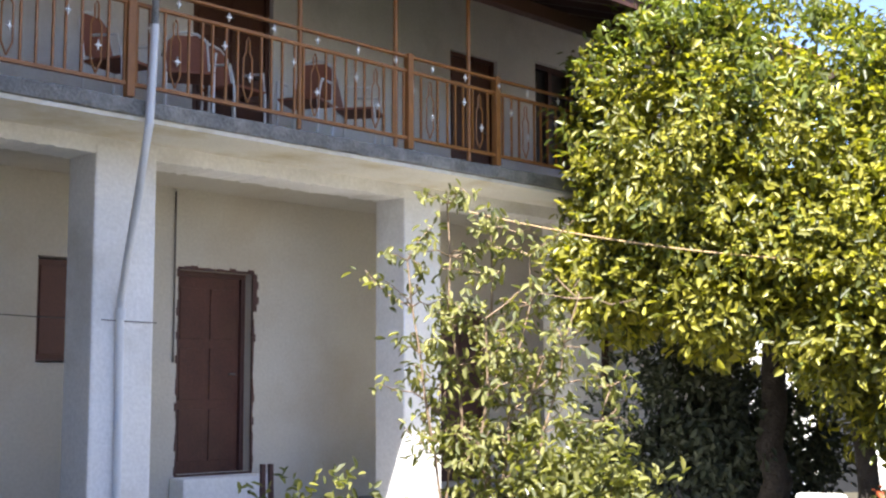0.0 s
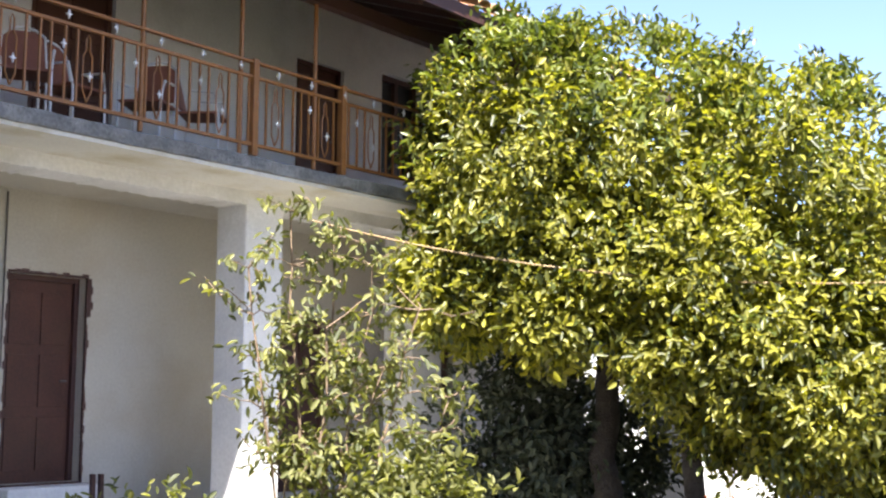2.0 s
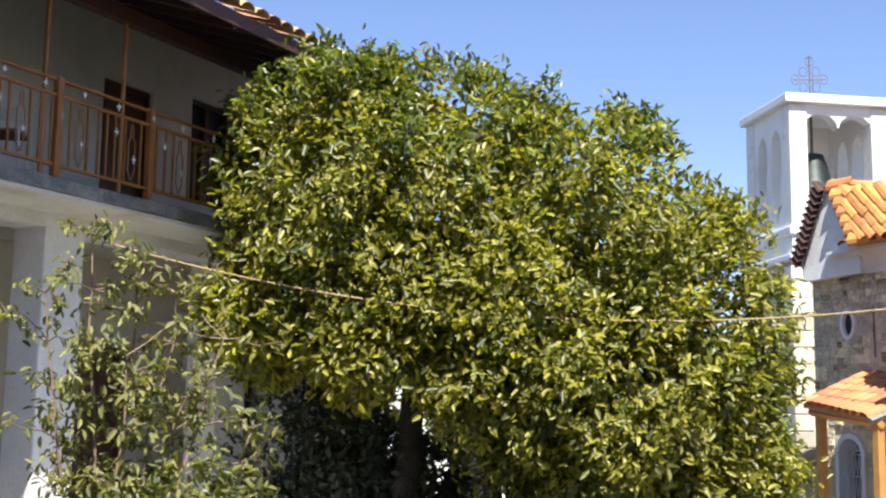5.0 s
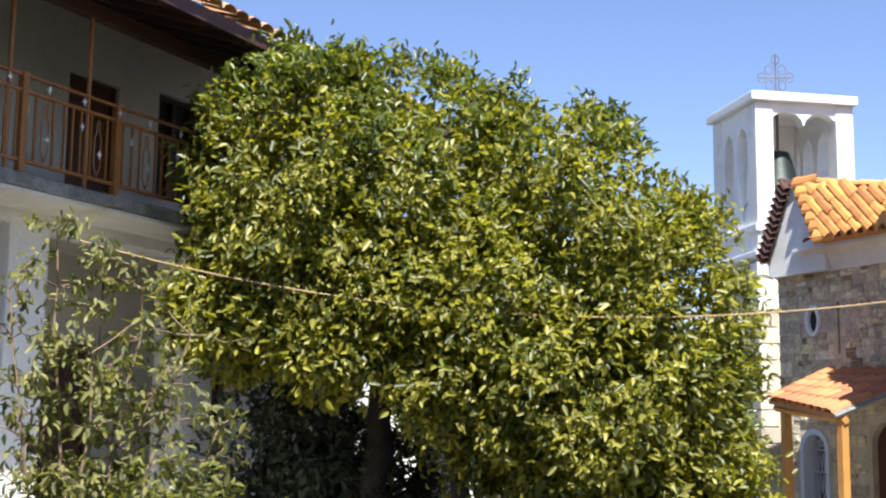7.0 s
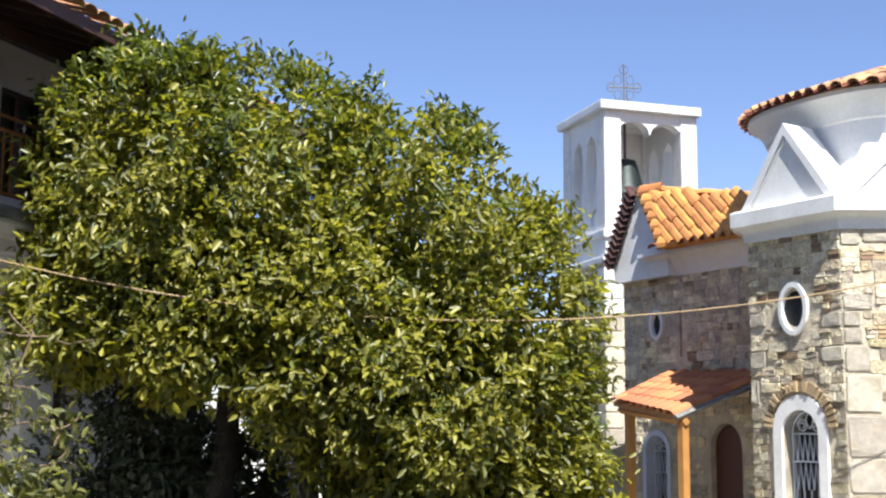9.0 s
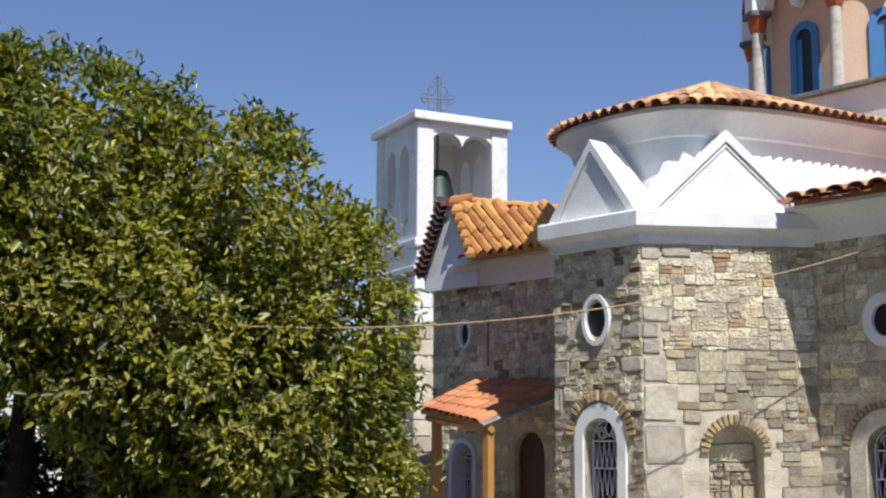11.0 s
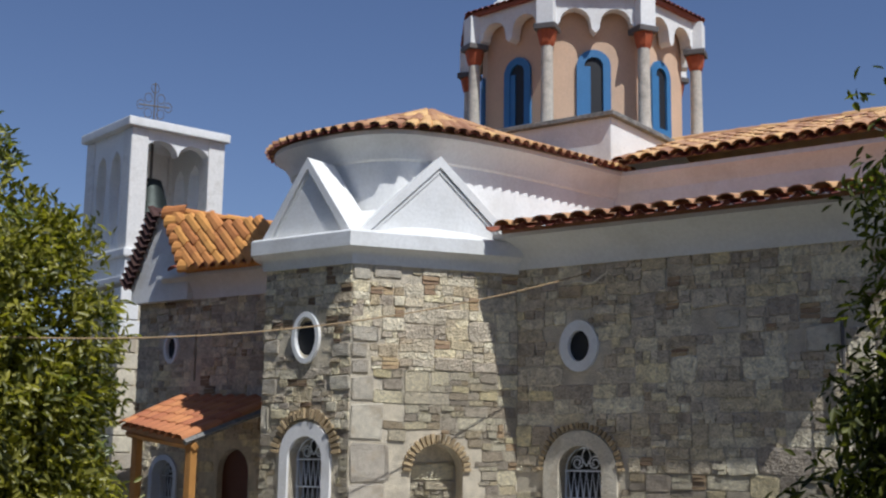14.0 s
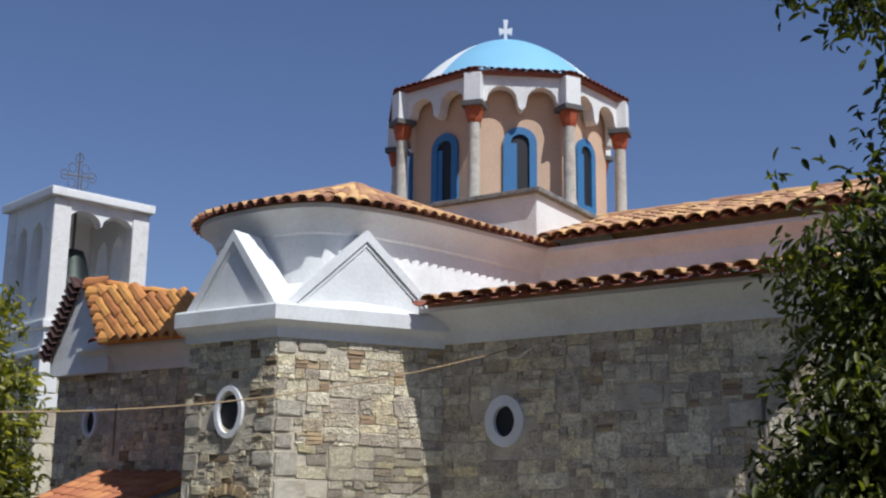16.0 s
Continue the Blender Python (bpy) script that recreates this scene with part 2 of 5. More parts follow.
def lathe(bm, profile, centre=(0, 0), sides=24, start=0.0, turn=360.0):
    """profile: (radius, z) rows, turned about a vertical line."""
    full = abs(turn - 360) < 0.01
    k = sides if full else sides + 1
    rings = []
    for r, z in profile:
        rings.append([bm.verts.new((centre[0] + r * math.cos(radians(start + turn * i / sides)), centre[1] + r * math.sin(radians(start + turn * i / sides)), z)) for i in range(k)])
    for r0, r1 in zip(rings, rings[1:]):
        for i in range(sides):
            j = (i + 1) % k
            bm.faces.new((r0[i], r0[j], r1[j], r1[i]))
    if full:
        if profile[0][0] > 0.001:
            bm.faces.new(list(reversed(rings[0])))
        if profile[-1][0] > 0.001:
            bm.faces.new(rings[-1])
    return bm


def sweep(bm, path, profile, closed_path=False):
    """A closed profile of (out, z) carried along a path of (x, y); out is to the right of the way."""
    rings = []
    k = len(path)
    for i, p in enumerate(path):
        p = Vector(p)
        a = Vector(path[(i - 1) % k] if (i or closed_path) else path[i])
        b = Vector(path[(i + 1) % k] if (i < k - 1 or closed_path) else path[i])
        d0 = (p - a).normalized() if (p - a).length > 1e-6 else (b - p).normalized()
        d1 = (b - p).normalized() if (b - p).length > 1e-6 else d0
        n0, n1 = Vector((d0.y, -d0.x)), Vector((d1.y, -d1.x))
        n = (n0 + n1).normalized()
        n = n / max(0.5, n.dot(n0))
        rings.append([bm.verts.new((p.x + n.x * o, p.y + n.y * o, z)) for o, z in profile])
    q = len(profile)
    pairs = list(zip(rings, rings[1:])) + ([(rings[-1], rings[0])] if closed_path else [])
    for r0, r1 in pairs:
        for j in range(q):
            bm.faces.new((r0[j], r1[j], r1[(j + 1) % q], r0[(j + 1) % q]))
    if not closed_path:
        bm.faces.new(rings[0])
        bm.faces.new(list(reversed(rings[-1])))
    return bm


def arch_points(cx, z0, spring, w, n=12, top=None):
    """An outline in (x, z): straight sides to the spring, then a round head."""
    rise = (top - spring) if top else w / 2
    pts = [(cx - w / 2, z0)]
    pts += [(cx - w / 2 * math.cos(math.pi * i / n), spring + rise * math.sin(math.pi * i / n)) for i in range(n + 1)]
    return pts + [(cx + w / 2, z0)]


def wall_mesh(x0, x1, z0, z1, y0, y1, holes):
    """An upright wall along x with real openings; each hole an outline in (x, z), going round."""
    bm = bmesh.new()
    vs, es = [], []

    def loop(pts):
        v = [bm.verts.new((x, y0, z)) for x, z in pts]
        return [bm.edges.new((v[i], v[(i + 1) % len(v)])) for i in range(len(v))]
    es += loop([(x0, z0), (x1, z0), (x1, z1), (x0, z1)])
    for h in holes:
        es += loop(h)
    bmesh.ops.triangle_fill(bm, use_beauty=True, use_dissolve=False, edges=es)
    ext = bmesh.ops.extrude_face_region(bm, geom=bm.faces[:])
    bmesh.ops.translate(bm, verts=[v for v in ext["geom"] if isinstance(v, bmesh.types.BMVert)], vec=(0, y1 - y0, 0))
    return bm

# ---- ground ----
bm = bmesh.new()
bmesh.ops.create_grid(bm, x_segments=60, y_segments=60, size=400)
for v in bm.verts:
    if v.co.length > 45:
        v.co.z += noise.noise(v.co * 0.02) * 1.5 - 0.6
solid("ground", bm, GROUND, pose(0, 0, 0), "dry earth yard with sparse weeds", "ground")
solid("pavement", boxed(-1, 8, 10.5, 16, 0.0, 0.035, 0.01), PAVING, pose(2, 1, 0, 0, 0, -30), "pale concrete paving in the yard", "pavement")
# added below the view as a reflector: brightens the house's beam and soffit
solid("bounce_apron", boxed(3.0, 14.5, 6.6, 8.78, 0.0, 0.03, 0.01), PAVING, HOUSE, "unseen pale concrete apron added to bounce light onto the house", "pavement")


# ---- the two-storey house ----
DOOR_WOOD = material("old_door_wood", (0.075, 0.026, 0.017), 0.6, 2.5, 0.35, 40, 0.3, (0.08, 0.04, 0.02), 0.5, 1.2)


def door_leaf(name, parent, x0, x1, y, z0, z1, mat, label, frame_mat=None):
    """A leaf with sunk panels in a frame."""
    leaf = part(name, boxed(x0 + 0.05, x1 - 0.05, y, y + 0.05, z0, z1 - 0.05, 0.004), mat, parent, label)
    w, h = x1 - x0 - 0.1, z1 - z0 - 0.05
    for i in range(2):
        for j in range(3):
            a, b = x0 + 0.05 + w * (0.08 + 0.46 * i), x0 + 0.05 + w * (0.46 + 0.46 * i)
            c, d = z0 + h * (0.06 + 0.31 * j), z0 + h * (0.32 + 0.31 * j)
            part("panel", boxed(a, b, y - 0.014, y + 0.01, c, d, 0.006), mat, leaf)
    bm = bmesh.new()
    box(bm, x0 - 0.04, x0 + 0.05, y - 0.04, y + 0.1, z0, z1)
    box(bm, x1 - 0.05, x1 + 0.04, y - 0.04, y + 0.1, z0, z1)
    box(bm, x0 - 0.04, x1 + 0.04, y - 0.042, y + 0.1, z1 - 0.05, z1 + 0.04)
    part("door_frame", bm, frame_mat or mat, leaf)
    part("door_handle", tube(bmesh.new(), [(x1 - 0.12, y - 0.05, z0 + h * 0.5), (x1 - 0.2, y - 0.05, z0 + h * 0.5)], 0.012), IRON, leaf)
    return leaf


def rect(x0, x1, z0, z1):
    return [(x0, z0), (x1, z0), (x1, z1), (x0, z1)]


def rough_edge(bm, amount, seed, keep=None):
    for v in bm.verts:
        v.co += noise.noise_vector(v.co * 4 + Vector((seed, 0, 0))) * amount
    return bm


HX0, HX1 = -6.0, 15.5
house = thing("house", HOUSE, "two-storey plastered house with arcade and balcony", "house")
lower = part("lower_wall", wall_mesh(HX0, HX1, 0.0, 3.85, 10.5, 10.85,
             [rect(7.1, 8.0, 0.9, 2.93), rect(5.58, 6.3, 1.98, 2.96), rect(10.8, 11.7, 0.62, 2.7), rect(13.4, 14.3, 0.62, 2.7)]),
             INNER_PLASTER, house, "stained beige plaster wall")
upper = part("upper_wall", wall_mesh(HX0, HX1, 3.98, 6.95, 10.2, 10.5,
             [rect(7.0, 8.0, 4.0, 5.95), rect(3.6, 4.5, 4.0, 5.95), rect(10.7, 11.56, 4.0, 5.82), rect(12.3, 13.15, 4.6, 5.98)]), UPPER_PLASTER, house)
part("floor_plinth", boxed(HX0, HX1, 8.8, 10.5, 0.0, 0.55, 0.02), CONCRETE, house, "raised concrete arcade floor")
part("back_wall", boxed(HX0, HX1, 15.0, 15.3, 0, 6.95), PLASTER, house)
part("end_wall", boxed(HX1 - 0.3, HX1, 10.5, 15.0, 0, 6.95), PLASTER, house)
door_leaf("door", house, 7.1, 8.0, 10.66, 0.9, 2.93, DOOR_WOOD, "worn dark red-brown panelled door", DARK_WOOD)
door_leaf("door", house, 10.8, 11.7, 10.62, 0.62, 2.7, DARK_WOOD, "dark wooden door")
door_leaf("door", house, 13.4, 14.3, 10.62, 0.62, 2.7, DARK_WOOD, "dark wooden door")
door_leaf("door", house, 7.0, 8.0, 10.3, 4.0, 5.95, BROWN_WOOD, "red-brown balcony door")
door_leaf("door", house, 3.6, 4.5, 10.3, 4.0, 5.95, BROWN_WOOD, "red-brown balcony door")
door_leaf("door", house, 10.7, 11.56, 10.3, 4.0, 5.82, BROWN_WOOD, "red-brown balcony door")
shut = part("window", boxed(5.6, 6.28, 10.6, 10.66, 2.0, 2.94, 0.005), BROWN_WOOD, house, "closed brown wooden shutter")
for i in range(2):
    part("shutter_panel", boxed(5.65 + 0.33 * i, 5.94 + 0.33 * i, 10.585, 10.61, 2.06, 2.88, 0.008), BROWN_WOOD, shut)
win = part("window", boxed(12.32, 13.13, 10.36, 10.38, 4.62, 5.96), DARK, house, "dark upper window with timber frame")
bm = bmesh.new()
for a, b, c, d in ((12.3, 12.38, 4.6, 5.98), (13.07, 13.15, 4.6, 5.98), (12.69, 12.76, 4.6, 5.98), (12.3, 13.15, 5.91, 5.98), (12.3, 13.15, 4.6, 4.67), (12.3, 13.15, 5.3, 5.35)):
    box(bm, a, b, 10.3, 10.36, c, d)
part("window_frame", bm, DARK_WOOD, win)
bm = bmesh.new()
for k in range(26):
    zz = 0.9 + 2.03 * k / 26
    w_ = 0.012 + 0.035 * abs(noise.noise((k * 1.7, 1.5, 0)))
    box(bm, 7.1 - w_, 7.1, 10.494, 10.52, zz, zz + 0.079)
    w_ = 0.012 + 0.05 * abs(noise.noise((k * 1.3, 7.5, 0))) + (0.04 if k > 20 else 0)
    box(bm, 8.0, 8.0 + w_, 10.494, 10.52, zz, zz + 0.079)
for k in range(12):
    xx = 7.08 + 0.94 * k / 12
    box(bm, xx, xx + 0.079, 10.494, 10.52, 2.93, 2.95 + 0.05 * abs(noise.noise((k * 0.9, 3.5, 0))))
    box(bm, xx, xx + 0.079, 10.494, 10.52, 0.85 - 0.05 * abs(noise.noise((k * 0.9, 9.5, 0))), 0.9)
part("broken_edge", bm, DARK_WOOD, house, "broken plaster edge round the door")
for xx in (7.93, 8.03):
    part("prop", rough_edge(boxed(xx, xx + 0.045, 10.2, 10.25, 0.55, 0.98, 0.006), 0.01, xx), DARK_WOOD, house, "short dark timber prop")
part("door_step", rough_edge(boxed(7.02, 8.06, 10.25, 10.5, 0.55, 0.88, 0.02), 0.01, 3), PLASTER, house)
for x0, x1 in ((1.67, 2.25), (5.26, 5.84), (8.76, 9.29), (11.46, 12.03), (13.87, 14.39)):
    part("pillar", rough_edge(boxed(x0, x1, 9.0, 9.43, 0.5, 3.75, 0.025), 0.006, x0), PLASTER, house, "square whitewashed pillar")
# beam with an uneven lower edge
bm = bmesh.new()
n_b = 520
top = [(HX0 + (HX1 - HX0) * i / n_b, 3.825) for i in range(n_b + 1)]
low = [(x, 3.665 + 0.008 * noise.noise((x * 3, 0, 0)) + 0.022 * noise.noise((x * 30, 3, 0))) for x, _ in top]
for y in (9.01, 9.41):
    for i in range(n_b):
        bm.faces.new([bm.verts.new((p[0], y, p[1])) for p in (low[i], low[i + 1], top[i + 1], top[i])])
for i in range(n_b):
    bm.faces.new([bm.verts.new(p) for p in ((low[i][0], 9.01, low[i][1]), (low[i + 1][0], 9.01, low[i + 1][1]), (low[i + 1][0], 9.41, low[i + 1][1]), (low[i][0], 9.41, low[i][1]))])
bmesh.ops.remove_doubles(bm, verts=bm.verts, dist=0.0005)
part("beam", bm, PLASTER, house, "whitewashed arcade beam with ragged underside")
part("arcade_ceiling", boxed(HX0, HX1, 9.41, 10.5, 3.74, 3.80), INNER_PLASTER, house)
slab = boxed(HX0, HX1, 8.25, 10.2, 3.84, 3.965, 0.015)
bmesh.ops.subdivide_edges(slab, edges=[e for e in slab.edges if e.calc_length() > 5], cuts=260)
part("balcony_soffit", boxed(HX0, HX1, 8.28, 9.02, 3.80, 3.835), SOFFIT_PLASTER, house, "ochre-stained whitewashed underside of the balcony")
part("balcony_slab", rough_edge(rough_edge(slab, 0.014, 9), 0.010, 31), SLAB, house, "weathered grey concrete balcony slab")

# balcony railing: posts, bars and cross ornaments
railing = part("railing", boxed(HX0, 14.5, 8.29, 8.33, 4.07, 4.10), RAIL_PAINT, house, "orange-brown metal railing with white crosses")
part("rail", boxed(HX0, 14.5, 8.29, 8.33, 4.715, 4.745, 0.006), RAIL_PAINT, railing)
part("rail", boxed(HX0, 14.5, 8.285, 8.335, 4.86, 4.885, 0.006), RAIL_PAINT, railing)
bar_me = finish(boxed(-0.009, 0.009, -0.009, 0.009, 0, 0.63), "bar")
bar_me.materials.append(RAIL_PAINT)
hook_me = finish(tube(bmesh.new(), [(0, 0, 0.02), (0.045, 0, 0.12), (0.045, 0, 0.4), (0.018, 0, 0.45), (0.018, 0, 0.55), (0, 0, 0.58), (-0.018, 0, 0.55), (-0.018, 0, 0.45), (-0.045, 0, 0.4), (-0.045, 0, 0.12), (0, 0, 0.02)], 0.008, 5), "hook_bar")
hook_me.materials.append(RAIL_PAINT)
bm = bmesh.new()
star = [(math.cos(math.pi / 4 * k) * (0.032 if k % 2 == 0 else 0.011), -0.008, math.sin(math.pi / 4 * k) * (0.042 if k % 2 == 0 else 0.014)) for k in range(8)]
prism(bm, star, (0, 0.016, 0))
star_me = finish(bm, "star")
star_me.materials.append(WHITE_PAINT)


def piece(name, me, parent, m):
    ob = new(name, me)
    ob.parent = parent
    ob.matrix_basis = m
    return ob


x, i = 2.9, 0
while x < 12.6:
    if i % 6 == 4:
        piece("hook_bar", hook_me, railing, pose(x, 8.31, 4.1))
    else:
        piece("bar", bar_me, railing, pose(x, 8.31, 4.1))
    if i % 6 == 1:
        piece("star", star_me, railing, pose(x + 0.1, 8.28, 4.55))
    if i % 6 == 4:
        piece("star", star_me, railing, pose(x, 8.28, 4.33))
    if i % 4 == 2:
        piece("star", star_me, railing, pose(x, 8.275, 4.80))
    x += 0.12 + 0.02 * math.sin(i * 2.3)
    i += 1
for px in (2.0, 5.12, 8.14, 9.39, 12.0):
    part("post", boxed(px - 0.035, px + 0.035, 8.27, 8.34, 3.98, 4.9 if px != 5.12 else 5.75, 0.006), RAIL_PAINT, railing)
for px in (3.9, 6.82, 7.98, 8.99, 11.2):
    part("roof_pole", tube(bmesh.new(), [(px, 8.32, 3.98), (px, 8.32, 5.72)], 0.022), RAIL_PAINT, house, "thin brown roof pole")

# drainpipe, bent against the first pillar
part("drainpipe", tube(bmesh.new(), [(5.27, 8.19, 4.56), (5.235, 8.19, 3.76), (5.29, 8.4, 3.28), (5.40, 8.72, 2.78), (5.48, 8.93, 2.46), (5.49, 8.955, 2.3), (5.5, 8.957, 1.6), (5.5, 8.957, 0.55)], 0.034, 12), PVC, house, "white plastic drainpipe", True)
part("upper_pipe", tube(bmesh.new(), [(5.29, 8.2, 5.75), (5.27, 8.2, 4.5)], 0.03, 10), CONCRETE, house, "grey upper drainpipe", True)
part("pipe_joint", tube(bmesh.new(), [(5.49, 8.955, 2.3), (5.49, 8.95, 2.4)], 0.043, 12), PVC, house, "white pipe collar")
part("cable", tube(bmesh.new(), [(4.6, 10.47, 2.42), (5.2, 9.9, 2.36), (5.35, 8.985, 2.3), (5.86, 8.985, 2.29)], 0.0045, 5), IRON, house, "thin dark cable")
part("conduit", tube(bmesh.new(), [(7.03, 10.48, 3.7), (7.03, 10.48, 2.0)], 0.009, 6), IRON, house, "thin rusty wall pipe")

# roof over the balcony: rafters, boards, tiles
part("roof_plate", boxed(HX0, HX1, 8.25, 8.37, 5.66, 5.8), DARK_WOOD, house)
bm = bmesh.new()
prism(bm, [(HX0 - 0.4, 7.35, 5.70), (HX0 - 0.4, 12.8, 7.55), (HX0 - 0.4, 12.8, 7.63), (HX0 - 0.4, 7.35, 5.78)], (HX1 - HX0 + 0.8, 0, 0))
prism(bm, [(HX0 - 0.4, 18.0, 5.78), (HX0 - 0.4, 12.8, 7.55), (HX0 - 0.4, 12.8, 7.63), (HX0 - 0.4, 18.0, 5.86)], (HX1 - HX0 + 0.8, 0, 0))
house_roof = part("roof", bm, DARK_WOOD, house, "tiled roof on dark boards")
part("fascia", boxed(HX0 - 0.4, HX1 + 0.4, 7.32, 7.35, 5.64, 5.78), DARK_WOOD, house_roof)
for k in range(32):
    x = HX0 + 0.3 + k * 0.66
    bm = bmesh.new()
    prism(bm, [(x, 7.4, 5.63), (x, 10.3, 6.61), (x, 10.3, 6.69), (x, 7.4, 5.70)], (0.07, 0, 0))
    part("rafter", bm, DARK_WOOD, house_roof)


# ---- roof tiles ----
def tile_shell(w0, w1, length, seg=5, thick=0.014):
    bm = bmesh.new()
    rings = []
    for y, w in ((0, w0), (length, w1)):
        for off in (0, thick):
            rings.append([bm.verts.new((-(w / 2 - off) * math.cos(math.pi * i / seg), y, (w / 2 - off) * math.sin(math.pi * i / seg) * 0.62)) for i in range(seg + 1)])
    a, b, c, d = rings
    for i in range(seg):
        bm.faces.new((a[i], a[i + 1], c[i + 1], c[i]))
        bm.faces.new((b[i], d[i], d[i + 1], b[i + 1]))
        bm.faces.new((a[i], b[i], b[i + 1], a[i + 1]))
    return finish(bm, "tile")


def tile_mesh(mat, w0=0.23, w1=0.19, length=0.46):
    me = tile_shell(w0, w1, length)
    me.materials.append(mat)
    return me


TILE_ME, TILE_NEW_ME, TILE_PORCH_ME, TILE_EDGE_ME = tile_mesh(TILE), tile_mesh(TILE_NEW), tile_mesh(TILE_PORCH), tile_mesh(TILE_EDGE, 0.24, 0.2, 0.3)
RNG = random.Random(5)


def along(origin, up, side, wob=2.0):
    """A pose with y up the slope and x to the side."""
    y = Vector(up).normalized()
    z = Vector(side).cross(y).normalized()
    x = y.cross(z)
    m = Matrix((x, y, z)).transposed().to_4x4()
    return Matrix.Translation(origin) @ m @ pose(0, 0, 0, RNG.uniform(-wob, wob), 0, RNG.uniform(-wob, wob))


def tile_rows(parent, me, a, b, up, columns, rows, step=0.36, lift=0.02, edge=None):
    """Columns of barrel tiles from the eave a-b up the slope."""
    a, b, up = Vector(a), Vector(b), Vector(up).normalized()
    side = (b - a).normalized()
    for r in range(rows):
        for c in range(columns):
            o = a + (b - a) * ((c + 0.5) / columns) + up * (r * step + RNG.uniform(-0.02, 0.02)) + Vector((0, 0, lift + 0.012 * r % 0.01))
            piece("tile", edge if edge and r == 0 else me, parent, along(o, up, side))


tile_rows(house_roof, TILE_ME, (8.0, 7.25, 5.80), (14.5, 7.25, 5.80), (0, 1, 0.34), 28, 1)

# added block outside the view: keeps sun and sky light off the house and yard
shade_block = thing("house_wing", HOUSE, "unseen tall plain grey block added to shade the yard", "house")
part("wall", boxed(-6.0, 1.8, 3.9, 8.0, 0, 10.2), CONCRETE, shade_block)
bm = bmesh.new()
prism(bm, [(-6.2, 3.7, 10.2), (2.0, 3.7, 10.2), (-2.1, 3.7, 11.3)], (0, 4.5, 0))
part("roof", bm, TILE, shade_block, "low tiled roof of the added block")
# unseen wall, added to cut the western sky light on the nave
solid("sky_block_wall", boxed(-5.6, -5.2, -18.0, -0.2, 0, 10.2, 0.02), CONCRETE, pose(0, 0, 0), "unseen plain grey wall added to block the western sky light", "wall")

# ---- the church ----
church = thing("church", CHURCH, "small stone church with white cornice, tiled roofs and blue dome", "church")
STONE_RNG = random.Random(11)


def unit_stone(seed):
    """A rough-edged block, one across and one high, standing proud of y = 0."""
    r = random.Random(seed)
    bm = bmesh.new()
    base = [(-0.5, -0.42), (-0.43, -0.5), (0.40, -0.5), (0.5, -0.41), (0.5, 0.42), (0.43, 0.5), (-0.40, 0.5), (-0.5, 0.40)]
    out = [(x * r.uniform(0.92, 1.06) + r.uniform(-0.03, 0.03), z * r.uniform(0.90, 1.08) + r.uniform(-0.04, 0.04)) for x, z in base]
    back = [bm.verts.new((x, 0.0, z)) for x, z in out]
    mid = [bm.verts.new((x * 0.99, -0.6 + r.uniform(-0.2, 0.1), z * 0.98)) for x, z in out]
    fr = [bm.verts.new((x * 0.93, -1.0 + r.uniform(-0.45, 0.25), z * 0.91)) for x, z in out]
    for p, q in ((back, mid), (mid, fr)):
        for i in range(8):
            bm.faces.new((p[i], p[(i + 1) % 8], q[(i + 1) % 8], q[i]))
    bm.faces.new(fr)
    return finish(bm, "stone")


STONES = [unit_stone(i) for i in range(14)]
STONES_B = [unit_stone(i + 40) for i in range(5)]
QUOINS = [unit_stone(i + 80) for i in range(4)]
for me_ in STONES:
    me_.materials.append(STONE)
for me_ in STONES_B:
    me_.materials.append(BRICK)
for me_ in QUOINS:
    me_.materials.append(QUOIN)


def in_poly(x, z, poly):
    inside = False
    for i in range(len(poly)):
        (x0, z0), (x1, z1) = poly[i], poly[i - 1]
        if (z0 > z) != (z1 > z) and x < (x1 - x0) * (z - z0) / (z1 - z0) + x0:
            inside = not inside
    return inside


def lay(length, z0, z1, avoid, seed, brick=0.12, small=1.0):
    """Random rubble: bands cut into uneven blocks, rows of (x, z, w, h, is_brick)."""
    r = random.Random(seed)
    out = []

    def keep(x, z, w, h, b):
        mx, mz = x + w / 2, z + h / 2
        if not any(in_poly(mx + sx * w * 0.3, mz + sz * h * 0.3, p) for p in avoid for sx in (-1, 0, 1) for sz in (-1, 0, 1)):
            out.append((mx, mz, w, h, b))

    def cut(x, z, w, h):
        if w > 0.14 and (w > h * r.uniform(1.7, 3.8) or w > 0.62 * small):
            f = r.uniform(0.3, 0.7)
            cut(x, z, w * f, h)
            cut(x + w * f, z, w * (1 - f), h)
        elif h > 0.085 and h > r.uniform(0.07, 0.30) * small:
            f = r.uniform(0.3, 0.7)
            cut(x, z, w, h * f)
            cut(x, z + h * f, w, h * (1 - f))
        elif r.random() < brick * 2 and 0.075 < h < 0.17 and w < 0.24:
            k = max(2, int(h / 0.042))
            for j in range(k):
                keep(x, z + h * j / k, w, h / k, True)
        else:
            keep(x, z, w, h, False)

    z = z0
    while z < z1 - 0.03:
        h = r.uniform(0.24, 0.46) * small
        if z1 - z - h < 0.14:
            h = z1 - z
        cut(0.0, z, length, h)
        z += h
    return out


